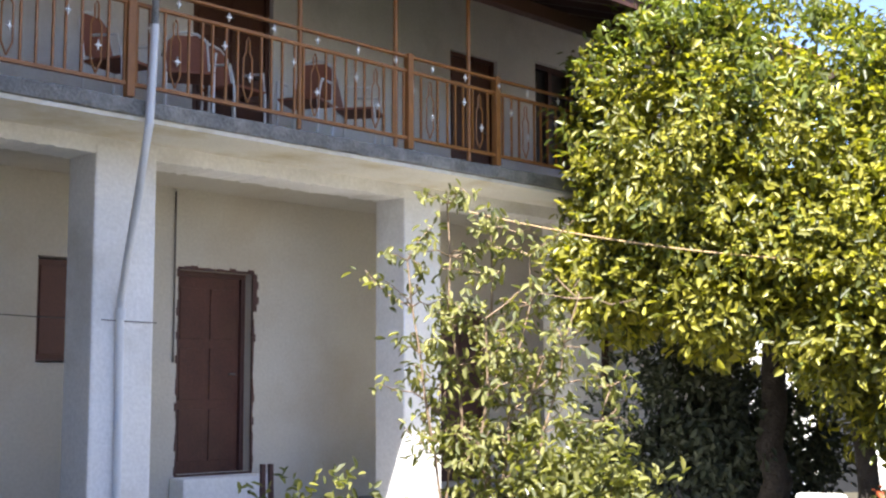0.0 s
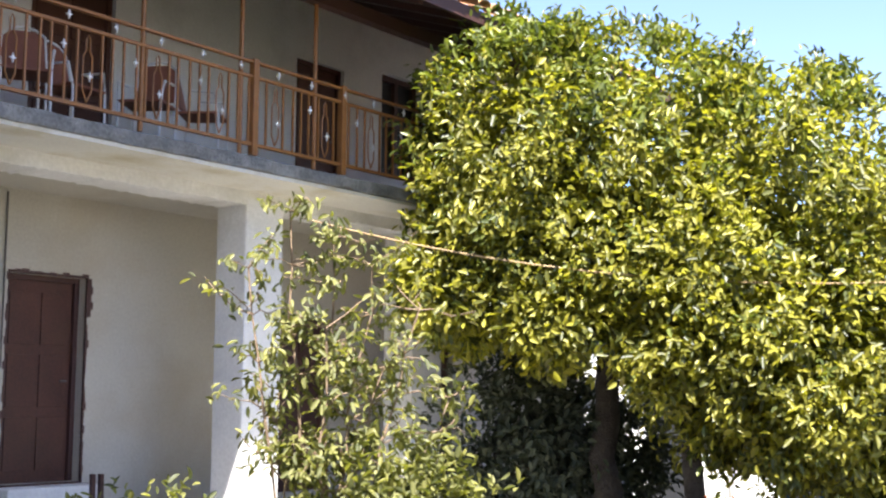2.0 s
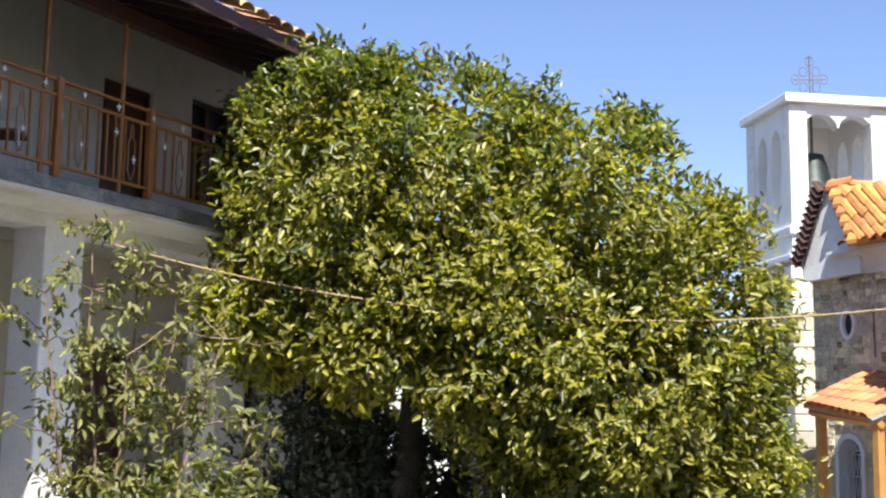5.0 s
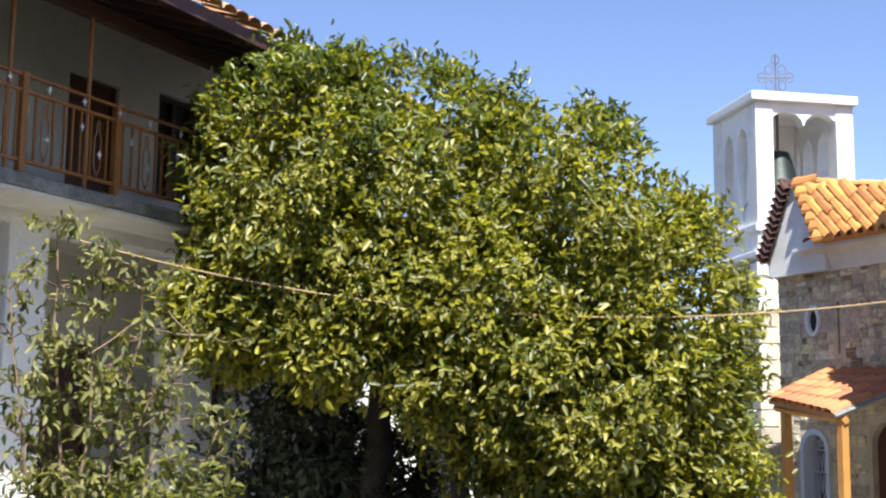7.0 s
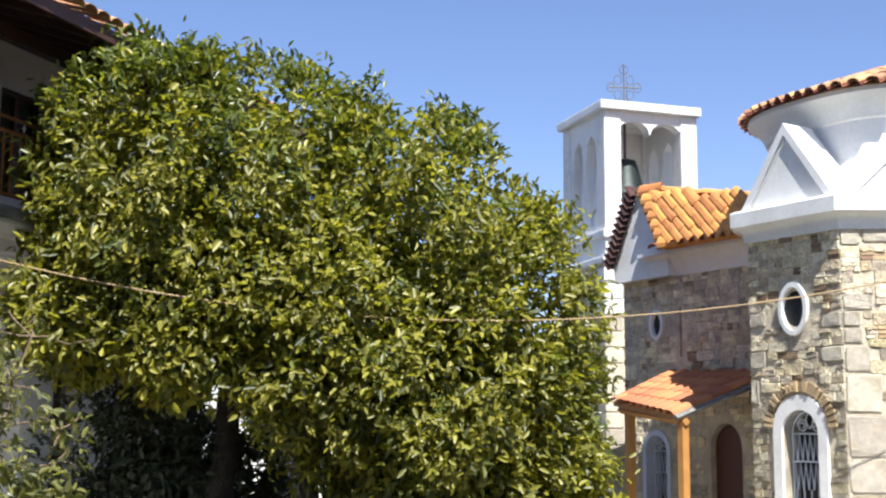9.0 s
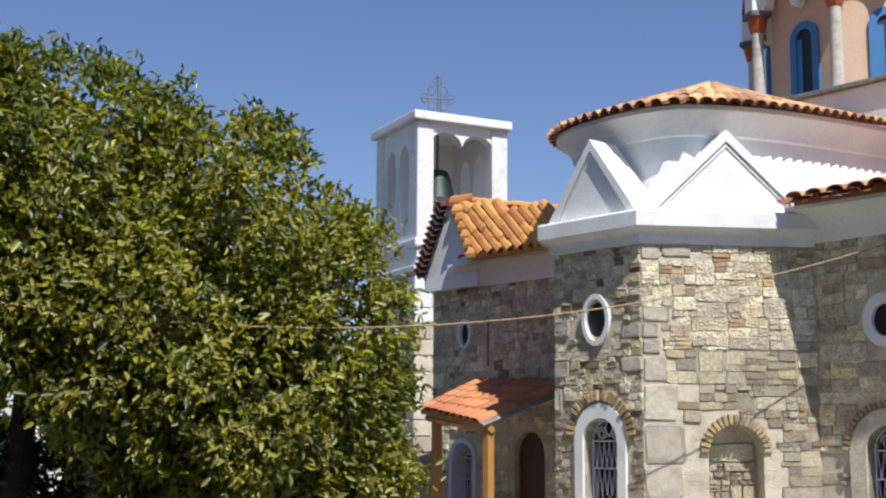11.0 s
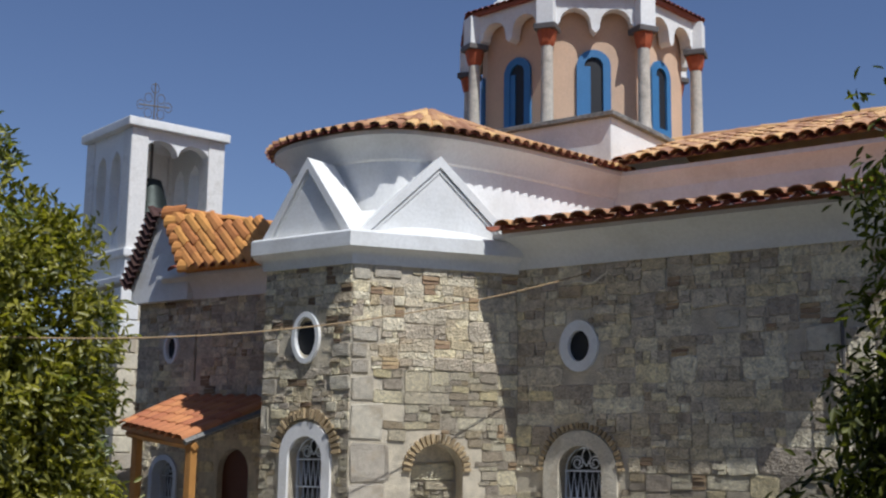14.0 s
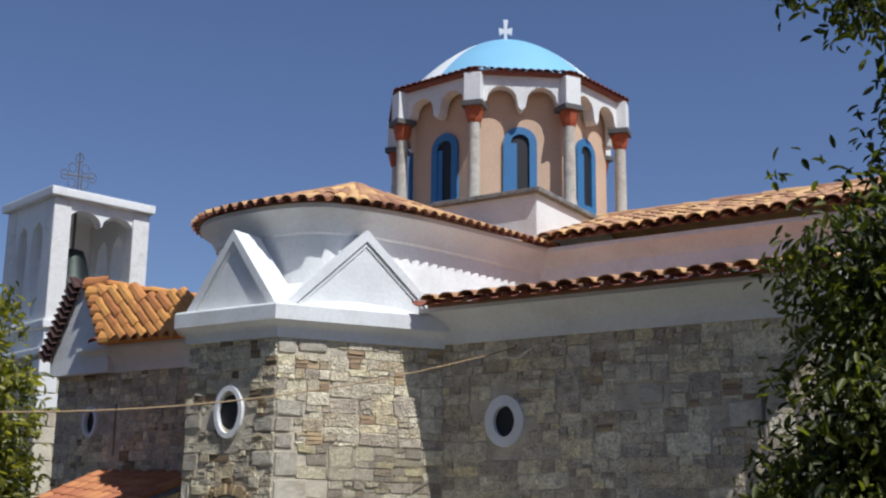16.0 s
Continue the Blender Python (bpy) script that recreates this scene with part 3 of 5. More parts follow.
def stone_wall(x, y, angle, length, z0, z1, holes, avoid, seed, n_pieces, quoins=(), brick=0.12, label="coursed rubble stone wall", zmin=0.9, small=1.0):
    """A mortared wall with openings, with its stones set proud. Local x runs along it, y into it."""
    w = part("wall", wall_mesh(0, length, z0, z1, 0, 0.5, holes), MORTAR, church, label)
    w.matrix_basis = pose(x, y, 0, 0, 0, angle)
    q_avoid = [rect(a - 0.01, b + 0.01, c - 0.01, d + 0.01) for a, b, c, d in quoins]
    for k, (a, b, c, d) in enumerate(quoins):
        piece("quoin", QUOINS[k % 4], w, Matrix.LocRotScale(((a + b) / 2, 0.0, (c + d) / 2), None, (b - a - 0.006, 0.02, d - c - 0.006)))
    cells = lay(length, zmin, z1, list(avoid) + q_avoid, seed, brick, small)
    r = random.Random(seed + 1)
    rest = {False: ([], []), True: ([], [])}
    for k, (mx, mz, cw, ch, b) in enumerate(cells):
        me = r.choice(STONES_B if b else STONES)
        m = Matrix.LocRotScale((mx, 0.0, mz), Euler((0, radians(r.uniform(-4, 4)), 0)), (cw - 0.004, r.uniform(0.004, 0.022), ch - 0.004))
        if k < n_pieces:
            piece("brick" if b else "stone", me, w, m)
        else:
            vs, fs = rest[b]
            o = len(vs)
            vs.extend([tuple(m @ v.co) for v in me.vertices])
            fs.extend([tuple(o + i for i in p.vertices) for p in me.polygons])
    for b, mat, nm in ((False, STONE_REST, "rubble"), (True, BRICK, "brick_fill")):
        vs, fs = rest[b]
        if vs:
            me = bpy.data.meshes.new(nm)
            me.from_pydata(vs, [], fs)
            me.materials.append(mat)
            ob = part(nm, me, None, w)
            ob["kind"] = "stuff"
    return w


def oval(cx, cz, w, h, n=18, sharp=0.0):
    return [(cx + w / 2 * math.cos(2 * math.pi * i / n), cz + h / 2 * math.sin(2 * math.pi * i / n) * (1 + sharp * abs(math.sin(2 * math.pi * i / n)))) for i in range(n)]


def ring_band(bm, inner, outer, y0, y1):
    """A flat band between two outlines of the same count, from y0 (front) to y1."""
    k = len(inner)
    rows = [[bm.verts.new((x, y, z)) for x, z in o] for o, y in ((inner, y0), (outer, y0), (outer, y1), (inner, y1))]
    for i in range(k):
        j = (i + 1) % k
        for p, q in zip(rows, rows[1:] + rows[:1]):
            bm.faces.new((p[i], p[j], q[j], q[i]))
    return bm


def oculus(wall, cx, cz, w, h, border, sharp=0.0):
    wi, hi = w - 2 * border, h - 2 * border
    bm = ring_band(bmesh.new(), oval(cx, cz, wi, hi, 22, sharp), oval(cx, cz, w, h, 22, sharp), -0.045, 0.22)
    o = part("oculus", bm, WHITEWASH, wall, "white rounded oculus surround")
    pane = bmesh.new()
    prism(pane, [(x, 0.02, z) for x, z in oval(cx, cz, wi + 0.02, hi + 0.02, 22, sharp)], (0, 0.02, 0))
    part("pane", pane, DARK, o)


def arched_window(wall, cx, z0, outer_w, outer_top, inner_w, inner_top, mat, label):
    """A plastered reveal with a white iron grille before dark glass."""
    n = 14
    outer = arch_points(cx, z0, outer_top - outer_w / 2, outer_w, n)
    inner = arch_points(cx, z0, inner_top - inner_w / 2, inner_w, n)
    bm = ring_band(bmesh.new(), inner, outer, -0.035, 0.3)
    wdw = part("window", bm, mat, wall, label)
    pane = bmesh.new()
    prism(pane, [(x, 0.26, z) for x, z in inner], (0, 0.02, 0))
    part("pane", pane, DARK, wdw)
    bm = bmesh.new()
    sp = inner_top - inner_w / 2
    rr = 0.011
    y = 0.14
    tube(bm, [(x, y, z) for x, z in arch_points(cx, z0, sp, inner_w - 0.03, 12)], rr, 5)
    tube(bm, [(cx - inner_w / 2, y, sp), (cx + inner_w / 2, y, sp)], rr, 5)
    tube(bm, [(cx - inner_w / 2, y, sp - 0.32), (cx + inner_w / 2, y, sp - 0.32)], rr, 5)
    for s in (-1, 1):
        pts = []
        for i in range(22):
            a = i / 21 * 3.4 * math.pi
            q = inner_w * 0.15 * (1 - i / 30)
            pts.append((cx + s * (inner_w * 0.2 + q * math.cos(a)), y, sp + inner_w * 0.16 + q * math.sin(a)))
        tube(bm, pts, rr * 0.9, 5)
        pts = [(cx + s * inner_w * 0.1 * math.sin(i / 8 * math.pi), y, sp + inner_w * (0.1 + 0.38 * i / 8)) for i in range(9)]
        tube(bm, pts, rr * 0.9, 5)
    k = 7
    for row in range(2):
        zz = sp - 0.32 * (row + 1)
        for i in range(k):
            a, b = cx - inner_w / 2 + inner_w * i / k, cx - inner_w / 2 + inner_w * (i + 1) / k
            tube(bm, [(a, y, zz), ((a + b) / 2, y, zz + 0.31), (b, y, zz)], rr * 0.85, 5)
    for i in range(5):
        xx = cx - inner_w / 2 + inner_w * (i + 0.5) / 5
        tube(bm, [(xx, y, z0), (xx, y, sp - 0.64)], rr * 0.9, 5)
    part("grille", bm, GRILLE, wdw, "white wrought-iron grille")
    return wdw


def brick_arch(wall, cx, spring, r, n, h=0.13, w=0.045):
    me = finish(boxed(-0.5, 0.5, -0.05, 0.0, 0, 1), "brick")
    me.materials.append(BRICK)
    for i in range(n):
        a = math.pi * (i + 0.5) / n
        m = Matrix.Translation((cx - r * math.cos(a), 0.0, spring + r * math.sin(a))) @ pose(0, 0, 0, 0, -90 + math.degrees(a), 0) @ Matrix.Diagonal((w * RNG.uniform(0.8, 1.1), RNG.uniform(0.6, 1.1), h * RNG.uniform(0.85, 1.1), 1))
        piece("brick", me, wall, m)


DX = -8.21                                 # corner of the apse and the nave wall
A, B, Cc, D = (-11.56, 13.0), (-10.79, 11.25), (-9.40, 11.25), (DX, 13.0)
ZT = 4.15
# middle face of the side apse
LM = 1.39
hx = 10.79 - 10.05
mid = stone_wall(-10.79, 11.25, 0, LM, 0, ZT, [arch_points(hx, 0.7, 1.76, 0.54, 14), oval(hx - 0.04, 3.2, 0.36, 0.42)],
                 [arch_points(hx, 0.6, 1.82, 0.86), oval(hx - 0.04, 3.2, 0.5, 0.62)], 21, 60,
                 [(0.0, 0.26, 3.02, 3.2), (0.0, 0.24, 2.52, 2.72), (0.0, 0.12, 2.1, 2.4), (1.08, LM, 2.56, 2.74), (1.1, LM, 2.95, 3.12)], 0.06, small=0.75)
oculus(mid, hx - 0.04, 3.2, 0.44, 0.56, 0.055, 0.12)
arched_window(mid, hx, 0.7, 0.80, 2.2, 0.54, 2.03, PLASTER, "arched window in a plain plaster reveal")
brick_arch(mid, hx, 1.82, 0.42, 22, 0.12)
# slanting face towards the east, with a brick-arched niche
LO = math.hypot(DX + 9.40, 1.75)
AO = math.degrees(math.atan2(1.75, DX + 9.40))
nx = 1.09
niche = arch_points(nx, 1.0, 1.63, 0.66, 12)
obl = stone_wall(-9.40, 11.25, AO, LO, 0, ZT, [niche], [arch_points(nx, 0.9, 1.63, 0.92)], 33, 105,
                 [(0.0, 0.3, 2.44, 2.9 - 0.16), (0.0, 0.42, 1.98, 2.42), (0.0, 0.5, 1.52, 1.96), (0.0, 0.45, 1.1, 1.5), (0.0, 0.22, 2.76, 2.93), (0.0, 0.2, 2.95, 3.12), (0.0, 0.34, 3.14, 3.32), (0.0, 0.22, 3.86, 4.12), (0.24, 0.62, 3.9, 4.12)], 0.10, small=0.95)
brick_arch(obl, nx, 1.63, 0.33, 19, 0.11, 0.04)
part("niche_back", boxed(nx - 0.4, nx + 0.4, 0.24, 0.3, 0.95, 2.1), MORTAR, obl)
cells = lay(0.6, 0, 0.75, [], 77, 0.1)
for mx, mz, cw, ch, b in cells:
    piece("stone", RNG.choice(STONES), obl, Matrix.LocRotScale((nx - 0.3 + mx, 0.24, 1.0 + mz), None, (cw - 0.01, 0.03, ch - 0.01)))
# hidden slanting face towards the west
obl_w = stone_wall(-11.56, 13.0, -66.2, 1.912, 0, ZT, [], [], 35, 0)
# nave wall
LN = -DX - 3.06
nw = -DX - 7.33
nave = stone_wall(DX, 13.0, 0, LN, 0, ZT, [arch_points(nw, 0.7, 1.67, 0.58, 14), oval(nw, 3.13, 0.36, 0.4)],
                  [arch_points(nw, 0.6, 1.67, 1.06), oval(nw, 3.13, 0.55, 0.62)], 44, 110,
                  [(3.6, 4.0, 2.95, 3.25), (2.6, 2.9, 3.25, 3.45)], 0.03, small=1.15)
oculus(nave, nw, 3.13, 0.52, 0.58, 0.115, 0.06)
arched_window(nave, nw, 0.7, 0.98, 2.14, 0.58, 1.96, QUOIN, "arched window with pale stone surround")
brick_arch(nave, nw, 1.66, 0.5, 26, 0.07, 0.04)
# west part of the wall
LW = 15.15 - 11.56
ow = 15.15 - 14.38
west = stone_wall(-15.15, 13.0, 0, LW, 0, ZT, [arch_points(2.15, 0.0, 1.55, 0.62, 12, 1.9), oval(ow, 3.39, 0.24, 0.32), rect(1.25, 1.3, 2.88, 3.64), arch_points(0.72, 0.7, 1.5, 0.5, 10)],
                  [arch_points(2.15, 0.0, 1.6, 0.75, 12, 2.02), oval(ow, 3.39, 0.36, 0.48), rect(1.22, 1.33, 2.86, 3.66), arch_points(0.72, 0.7, 1.5, 0.62, 10)], 55, 0, [], 0.04, zmin=0.6)
oculus(west, ow, 3.39, 0.31, 0.41, 0.05, 0.15)
part("slit_back", boxed(1.2, 1.35, 0.3, 0.33, 2.8, 3.7), DARK, west)
arched_window(west, 0.72, 0.7, 0.6, 1.8, 0.46, 1.72, GRILLE, "small arched window behind the porch")
bm = bmesh.new()
prism(bm, [(x, 0.1, z) for x, z in arch_points(2.15, 0.0, 1.55, 0.6, 12, 1.88)], (0, 0.06, 0))
part("door", bm, CHURCH_DOOR, west, "closed dark brown arched door")
part("end_wall", boxed(-15.15, -14.65, 13.5, 22.5, 0, ZT), MORTAR, church, "rubble end wall")
part("end_wall", boxed(-3.56, -3.06, 13.5, 22.5, 0, ZT), MORTAR, church, "rubble end wall")
part("back_wall", boxed(-15.15, -3.06, 22.5, 23.0, 0, ZT), MORTAR, church, "rubble back wall")

part("downpipe", tube(bmesh.new(), [(-4.18, 12.93, 3.35), (-4.18, 12.93, 2.3)], 0.022, 8), IRON, church, "short dark downpipe")

# white cornices
cove = [(-0.3, ZT - 0.1), (0.045, ZT - 0.1), (0.05, ZT), (0.08, ZT + 0.045), (0.16, ZT + 0.075), (0.18, ZT + 0.09), (0.18, ZT + 0.26), (0.16, ZT + 0.285), (-0.3, ZT + 0.33)]
part("apse_cornice", sweep(bmesh.new(), [A, B, Cc, D], cove), WHITEWASH, church, "moulded white cornice", True)
wide = [(-0.3, ZT - 0.05), (0.045, ZT - 0.05), (0.06, ZT + 0.06), (0.14, ZT + 0.18), (0.28, ZT + 0.28), (0.36, ZT + 0.31), (0.36, ZT + 0.36), (-0.3, ZT + 0.41)]
part("nave_cornice", sweep(bmesh.new(), [(DX - 0.14, 13.0), (-3.3, 13.0)], wide), WHITEWASH, church, "deep white cove under the eave", True)
part("nave_cornice", sweep(bmesh.new(), [(-14.5, 13.0), (-11.7, 13.0)], [(o * 0.8, z - 0.05 if z > ZT + 0.3 else z) for o, z in wide]), WHITEWASH, church, "deep white cove under the eave", True)

# upper body of the side apse: set back from the many-sided base, with rounded corners
def rounded(pts, times=3):
    pts = [Vector(q) for q in pts]
    for _ in range(times):
        out = [pts[0]]
        for a, b in zip(pts, pts[1:]):
            out += [a.lerp(b, 0.25), a.lerp(b, 0.75)]
        pts = out + [pts[-1]]
    return pts


plan = rounded([(-11.85, 16.2), (-11.78, 13.6), (-11.4, 11.85), (-9.5, 11.68), (-8.95, 12.35), (-8.55, 13.4), (-8.12, 15.5)])
part("apse_body", sweep(bmesh.new(), plan, [(-0.5, 4.38), (0.44, 4.38), (0.34, 4.5), (0.1, 4.66), (-0.04, 4.82), (-0.06, 5.252), (-0.5, 5.252)]), WHITEWASH, church, "curved whitewashed upper apse", True)
rim = [(-0.5, 5.25), (-0.06, 5.25), (-0.055, 5.44), (-0.02, 5.46), (0.0, 5.53), (0.06, 5.62), (0.15, 5.69), (0.2, 5.72), (0.2, 5.78), (-0.5, 5.81)]
part("upper_cornice", sweep(bmesh.new(), plan, rim), WHITEWASH, church, "moulded white cornice", True)


def pediment(x0, y0, angle, u0, u1, peak):
    """A triangular gable in relief with a raised border."""
    um = (u0 + u1) / 2
    z0, z1 = 4.44, peak
    bm = bmesh.new()
    prism(bm, [(u0 + 0.06, 0.0, z0), (u1 - 0.06, 0.0, z0), (um, 0.0, z1 - 0.06)], (0, 0.5, 0))
    g = part("gablet", bm, WHITEWASH, church, "whitewashed triangular gablet")
    g.matrix_basis = pose(x0, y0, 0, 0, 0, angle)
    w = 0.06
    for s in (0, 1):
        a = Vector((u0, z0)) if s == 0 else Vector((u1, z0))
        p = Vector((um, z1))
        d = (p - a).normalized()
        nrm = Vector((-d.y, d.x)) * (-1 if s == 0 else 1)
        q = [a, p + Vector((0, 0.05)), p + Vector((0, -w * 1.5)), a + nrm * w * 0.2 + Vector((0.11 if s == 0 else -0.11, 0))]
        bm = bmesh.new()
        prism(bm, [(v.x, -0.04, v.y) for v in q], (0, 0.5, 0))
        part("border", bm, WHITEWASH, g)
        q2 = [a + Vector((0.15 if s == 0 else -0.15, 0)), p + Vector((0, -w * 2.0)), p + Vector((0, -w * 2.6)), a + Vector((0.19 if s == 0 else -0.19, 0))]
        bm = bmesh.new()
        prism(bm, [(v.x, -0.016, v.y) for v in q2], (0, 0.1, 0))
        part("border", bm, WHITEWASH, g)


pediment(-10.79, 11.25, 0, -0.08, LM - 0.02, 5.38)
pediment(-9.40, 11.25, AO, 0.04, LO - 0.02, 5.40)

# roofs
RIDGE_Z, RIDGE_Y = 6.36, 13.0
TILE_STUB_ME = tile_mesh(TILE_SHADE, 0.16, 0.15, 0.22)
TILE_S_ME, TILE_ES_ME = tile_mesh(TILE, 0.165, 0.14, 0.46), tile_mesh(TILE_EDGE, 0.165, 0.14, 0.3)


def ridge_over(pt):
    return Vector((-9.6, max(RIDGE_Y, pt.y), RIDGE_Z))


steps = [plan[0]]
for q_ in plan[1:]:
    while (q_ - steps[-1]).length > 0.152:
        steps.append(steps[-1] + (q_ - steps[-1]).normalized() * 0.152)
ways = []
for k, q_ in enumerate(steps):
    t_ = (steps[min(k + 1, len(steps) - 1)] - steps[max(k - 1, 0)]).normalized()
    ways.append((q_ + Vector((t_.y, -t_.x)) * 0.27, t_))
bm = bmesh.new()
low_v = [bm.verts.new((e.x, e.y, 5.79)) for e, _ in ways]
top_v = [bm.verts.new(ridge_over(e)) for e, _ in ways]
for k in range(len(ways) - 1):
    bm.faces.new((low_v[k], low_v[k + 1], top_v[k + 1], top_v[k]))
bmesh.ops.remove_doubles(bm, verts=bm.verts, dist=0.001)
apse_roof = part("apse_roof", bm, TILE, church, "rounded roof of weathered clay tiles")
for k, (e, t_) in enumerate(ways):
    foot = Vector((e.x, e.y, 5.82))
    up = ridge_over(e) - foot
    n_r = int(up.length / 0.37)
    for r in range(n_r):
        if r > 1 and e.y < 13.4 and k % 2 or r > 3 and e.y < 13.4 and k % 4:
            continue
        piece("tile", TILE_S_ME, apse_roof, along(foot - up.normalized() * 0.05 + up.normalized() * 0.37 * r, up, (t_.x, t_.y, 0)))
    piece("tile", TILE_ES_ME, apse_roof, along(foot + Vector((0, 0, -0.04)) - up.normalized() * 0.03, up, (t_.x, t_.y, 0)))

# low roof over the aisle
bm = bmesh.new()
prism(bm, [(-8.22, 12.64, 4.555), (-8.22, 15.6, 5.12), (-8.22, 15.6, 5.04), (-8.22, 12.64, 4.51)], (4.92, 0, 0))
low_roof = part("aisle_roof", bm, TILE, church, "low lean-to roof of clay tiles")
tile_rows(low_roof, TILE_ME, (-8.2, 12.42, 4.55), (-3.26, 12.42, 4.55), (0, 1, 0.19), 19, 2)
for c in range(19):
    piece("tile", TILE_EDGE_ME, low_roof, along((-8.2 + 4.94 * c / 19, 12.43, 4.575), (0, 1, 0.19), (1, 0, 0)) @ pose(0, 0, 0, 0, 180, 0))
part("eave_end_cap", boxed(-3.30, -3.22, 12.5, 13.3, 4.42, 4.58, 0.02), WHITEWASH, church, "white eave end block")

# upper nave wall and roof
part("upper_nave_wall", boxed(-8.3, -3.0, 15.5, 15.9, 4.6, 5.62), WHITEWASH, church, "whitewashed clerestory wall")
part("upper_cornice", sweep(bmesh.new(), [(-8.3, 15.5), (-2.9, 15.5)], rim), WHITEWASH, church, "moulded white cornice", True)
bm = bmesh.new()
for s in (1, -1):
    prism(bm, [(-9.0, 18.0 - s * 2.62, 5.90), (-9.0, 18.0, 6.77), (-9.0, 18.0, 6.83), (-9.0, 18.0 - s * 2.62, 5.95)], (6.3, 0, 0))
up_roof = part("nave_roof", bm, TILE, church, "pitched nave roof of weathered clay tiles")
tile_rows(up_roof, TILE_ME, (-8.05, 15.16, 5.885), (-2.7, 15.16, 5.885), (0, 1, 0.335), 24, 7)
for c in range(24):
    piece("tile", TILE_EDGE_ME, up_roof, along((-8.05 + 5.35 * c / 24, 15.17, 5.915), (0, 1, 0.335), (1, 0, 0)) @ pose(0, 0, 0, 0, 180, 0))
ridge_me = tile_mesh(TILE, 0.26, 0.22, 0.46)
for k in range(14):
    piece("ridge_tile", ridge_me, up_roof, along((-8.6 + k * 0.42, 18.0, 6.86), (1, 0, 0), (0, -1, 0)))
part("east_wall", boxed(-3.3, -2.9, 15.5, 20.5, 4.0, 5.9), WHITEWASH, church)

# west roof with its white gable
gable = bmesh.new()
prism(gable, [(-15.2, 12.85, 4.1), (-13.95, 12.85, 4.1), (-13.95, 12.85, 4.5), (-14.62, 12.85, 5.5), (-15.2, 12.85, 4.5)], (0, 0.5, 0))
part("gable", gable, WHITEWASH, church, "whitewashed gable")
P0 = Vector((-14.66, 12.95, 5.6))
e0, e1 = Vector((-14.08, 12.62, 4.51)), Vector((-11.8, 12.62, 4.49))
P1 = Vector((-11.2, 13.45, 4.92))
bm = bmesh.new()
q = [P0 + Vector((0.2, 0.05, -0.07)), e0 + Vector((0.2, 0, 0)), e1, P1 + Vector((0, 0, -0.03))]
prism(bm, q, (0, 0.25, -0.08))
west_roof = part("west_roof", bm, TILE_NEW, church, "roof of bright orange clay tiles")
fall = (Vector((-13.35, 12.62, 4.56)) - P0).normalized()
span = e1 - e0
nrm = (e1 - e0).cross(P0 - e0).normalized()
if nrm.y > 0:
    nrm = -nrm
for c in range(22):
    bottom = e0 + span * ((c + 0.3) / 11) + Vector((0.05, -0.02, 0))
    for r in range(5):
        o = bottom - fall * (0.30 * r)
        if o.z > 5.35 - (o.x + 14.66) * 0.19 or o.x > -11.3 or o.x < -13.85 - 0.78 * (o.z - 4.56) + 0.2:
            continue
        m = along(o + nrm * 0.02, -fall, (1, 0, 0))
        piece("tile", TILE_NEW_ME, west_roof, m)
# verge tiles down the gable and the row along the eave
for k in range(7):
    o = (e0 + Vector((0.26, 0, 0.03))).lerp(P0, k / 6.9) + nrm * 0.04
    piece("tile", TILE_NEW_ME, west_roof, along(o + Vector((-0.02, 0, 0)), (1, 0.12, 0.0), (P0 - e0) * -1))
for k in range(10):
    piece("tile", TILE_EDGE_ME, west_roof, along(e0 + span * ((k + 0.5) / 10) + Vector((0, -0.06, -0.02)), (0, 1, 0.5), (1, 0, 0)))
# verge stubs and strip, coloured near black for the shade there
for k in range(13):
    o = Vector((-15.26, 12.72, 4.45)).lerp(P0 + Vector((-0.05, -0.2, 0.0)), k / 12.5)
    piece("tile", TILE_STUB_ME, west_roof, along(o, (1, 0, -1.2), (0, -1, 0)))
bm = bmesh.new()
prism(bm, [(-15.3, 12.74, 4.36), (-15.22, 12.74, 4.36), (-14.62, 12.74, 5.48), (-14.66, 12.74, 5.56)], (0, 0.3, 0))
part("verge", bm, TILE_SHADE, church, "tiled verge of the gable with shade in its dark colour")
part("west_roof_back", boxed(-15.1, -12.0, 13.4, 16.0, 4.5, 5.0), TILE, church, "clay-tiled roof behind the gable")

for k in range(9):
    a_ = P0.lerp(P1, (k + 0.25) / 9) + Vector((0.0, -0.02, -0.05))
    piece("ridge_tile", TILE_NEW_ME, west_roof, along(a_, P1 - P0, (0, -1, 0)))

# porch
bm = bmesh.new()
pr = [Vector((-13.72, 11.55, 2.19)), Vector((-12.1, 11.2, 1.98)), Vector((-12.0, 13.0, 2.58)), Vector((-14.15, 13.0, 2.64))]
prism(bm, pr, (0, 0, -0.06))
porch = part("porch", bm, POST_WOOD, church, "timber porch with red tiled roof")
for c in range(9):
    for r in range(5):
        a = pr[0].lerp(pr[1], (c + 0.5) / 9)
        b = pr[3].lerp(pr[2], (c + 0.5) / 9)
        up = b - a
        piece("tile", TILE_PORCH_ME, porch, along(a.lerp(b, (r * 0.96 + 0.0) / 5) - up.normalized() * 0.05 + Vector((0, 0, 0.015)), up, pr[1] - pr[0], 0.6))
for px, py, zt in ((-13.5, 11.66, 2.12), (-12.14, 11.38, 1.95)):
    part("post", boxed(px - 0.055, px + 0.055, py - 0.055, py + 0.055, 0, zt, 0.008), POST_WOOD, porch, "varnished timber post")
part("beam", tube(bmesh.new(), [(-13.7, 11.66, 2.08), (-12.05, 11.36, 1.9)], 0.055, 4), POST_WOOD, porch)
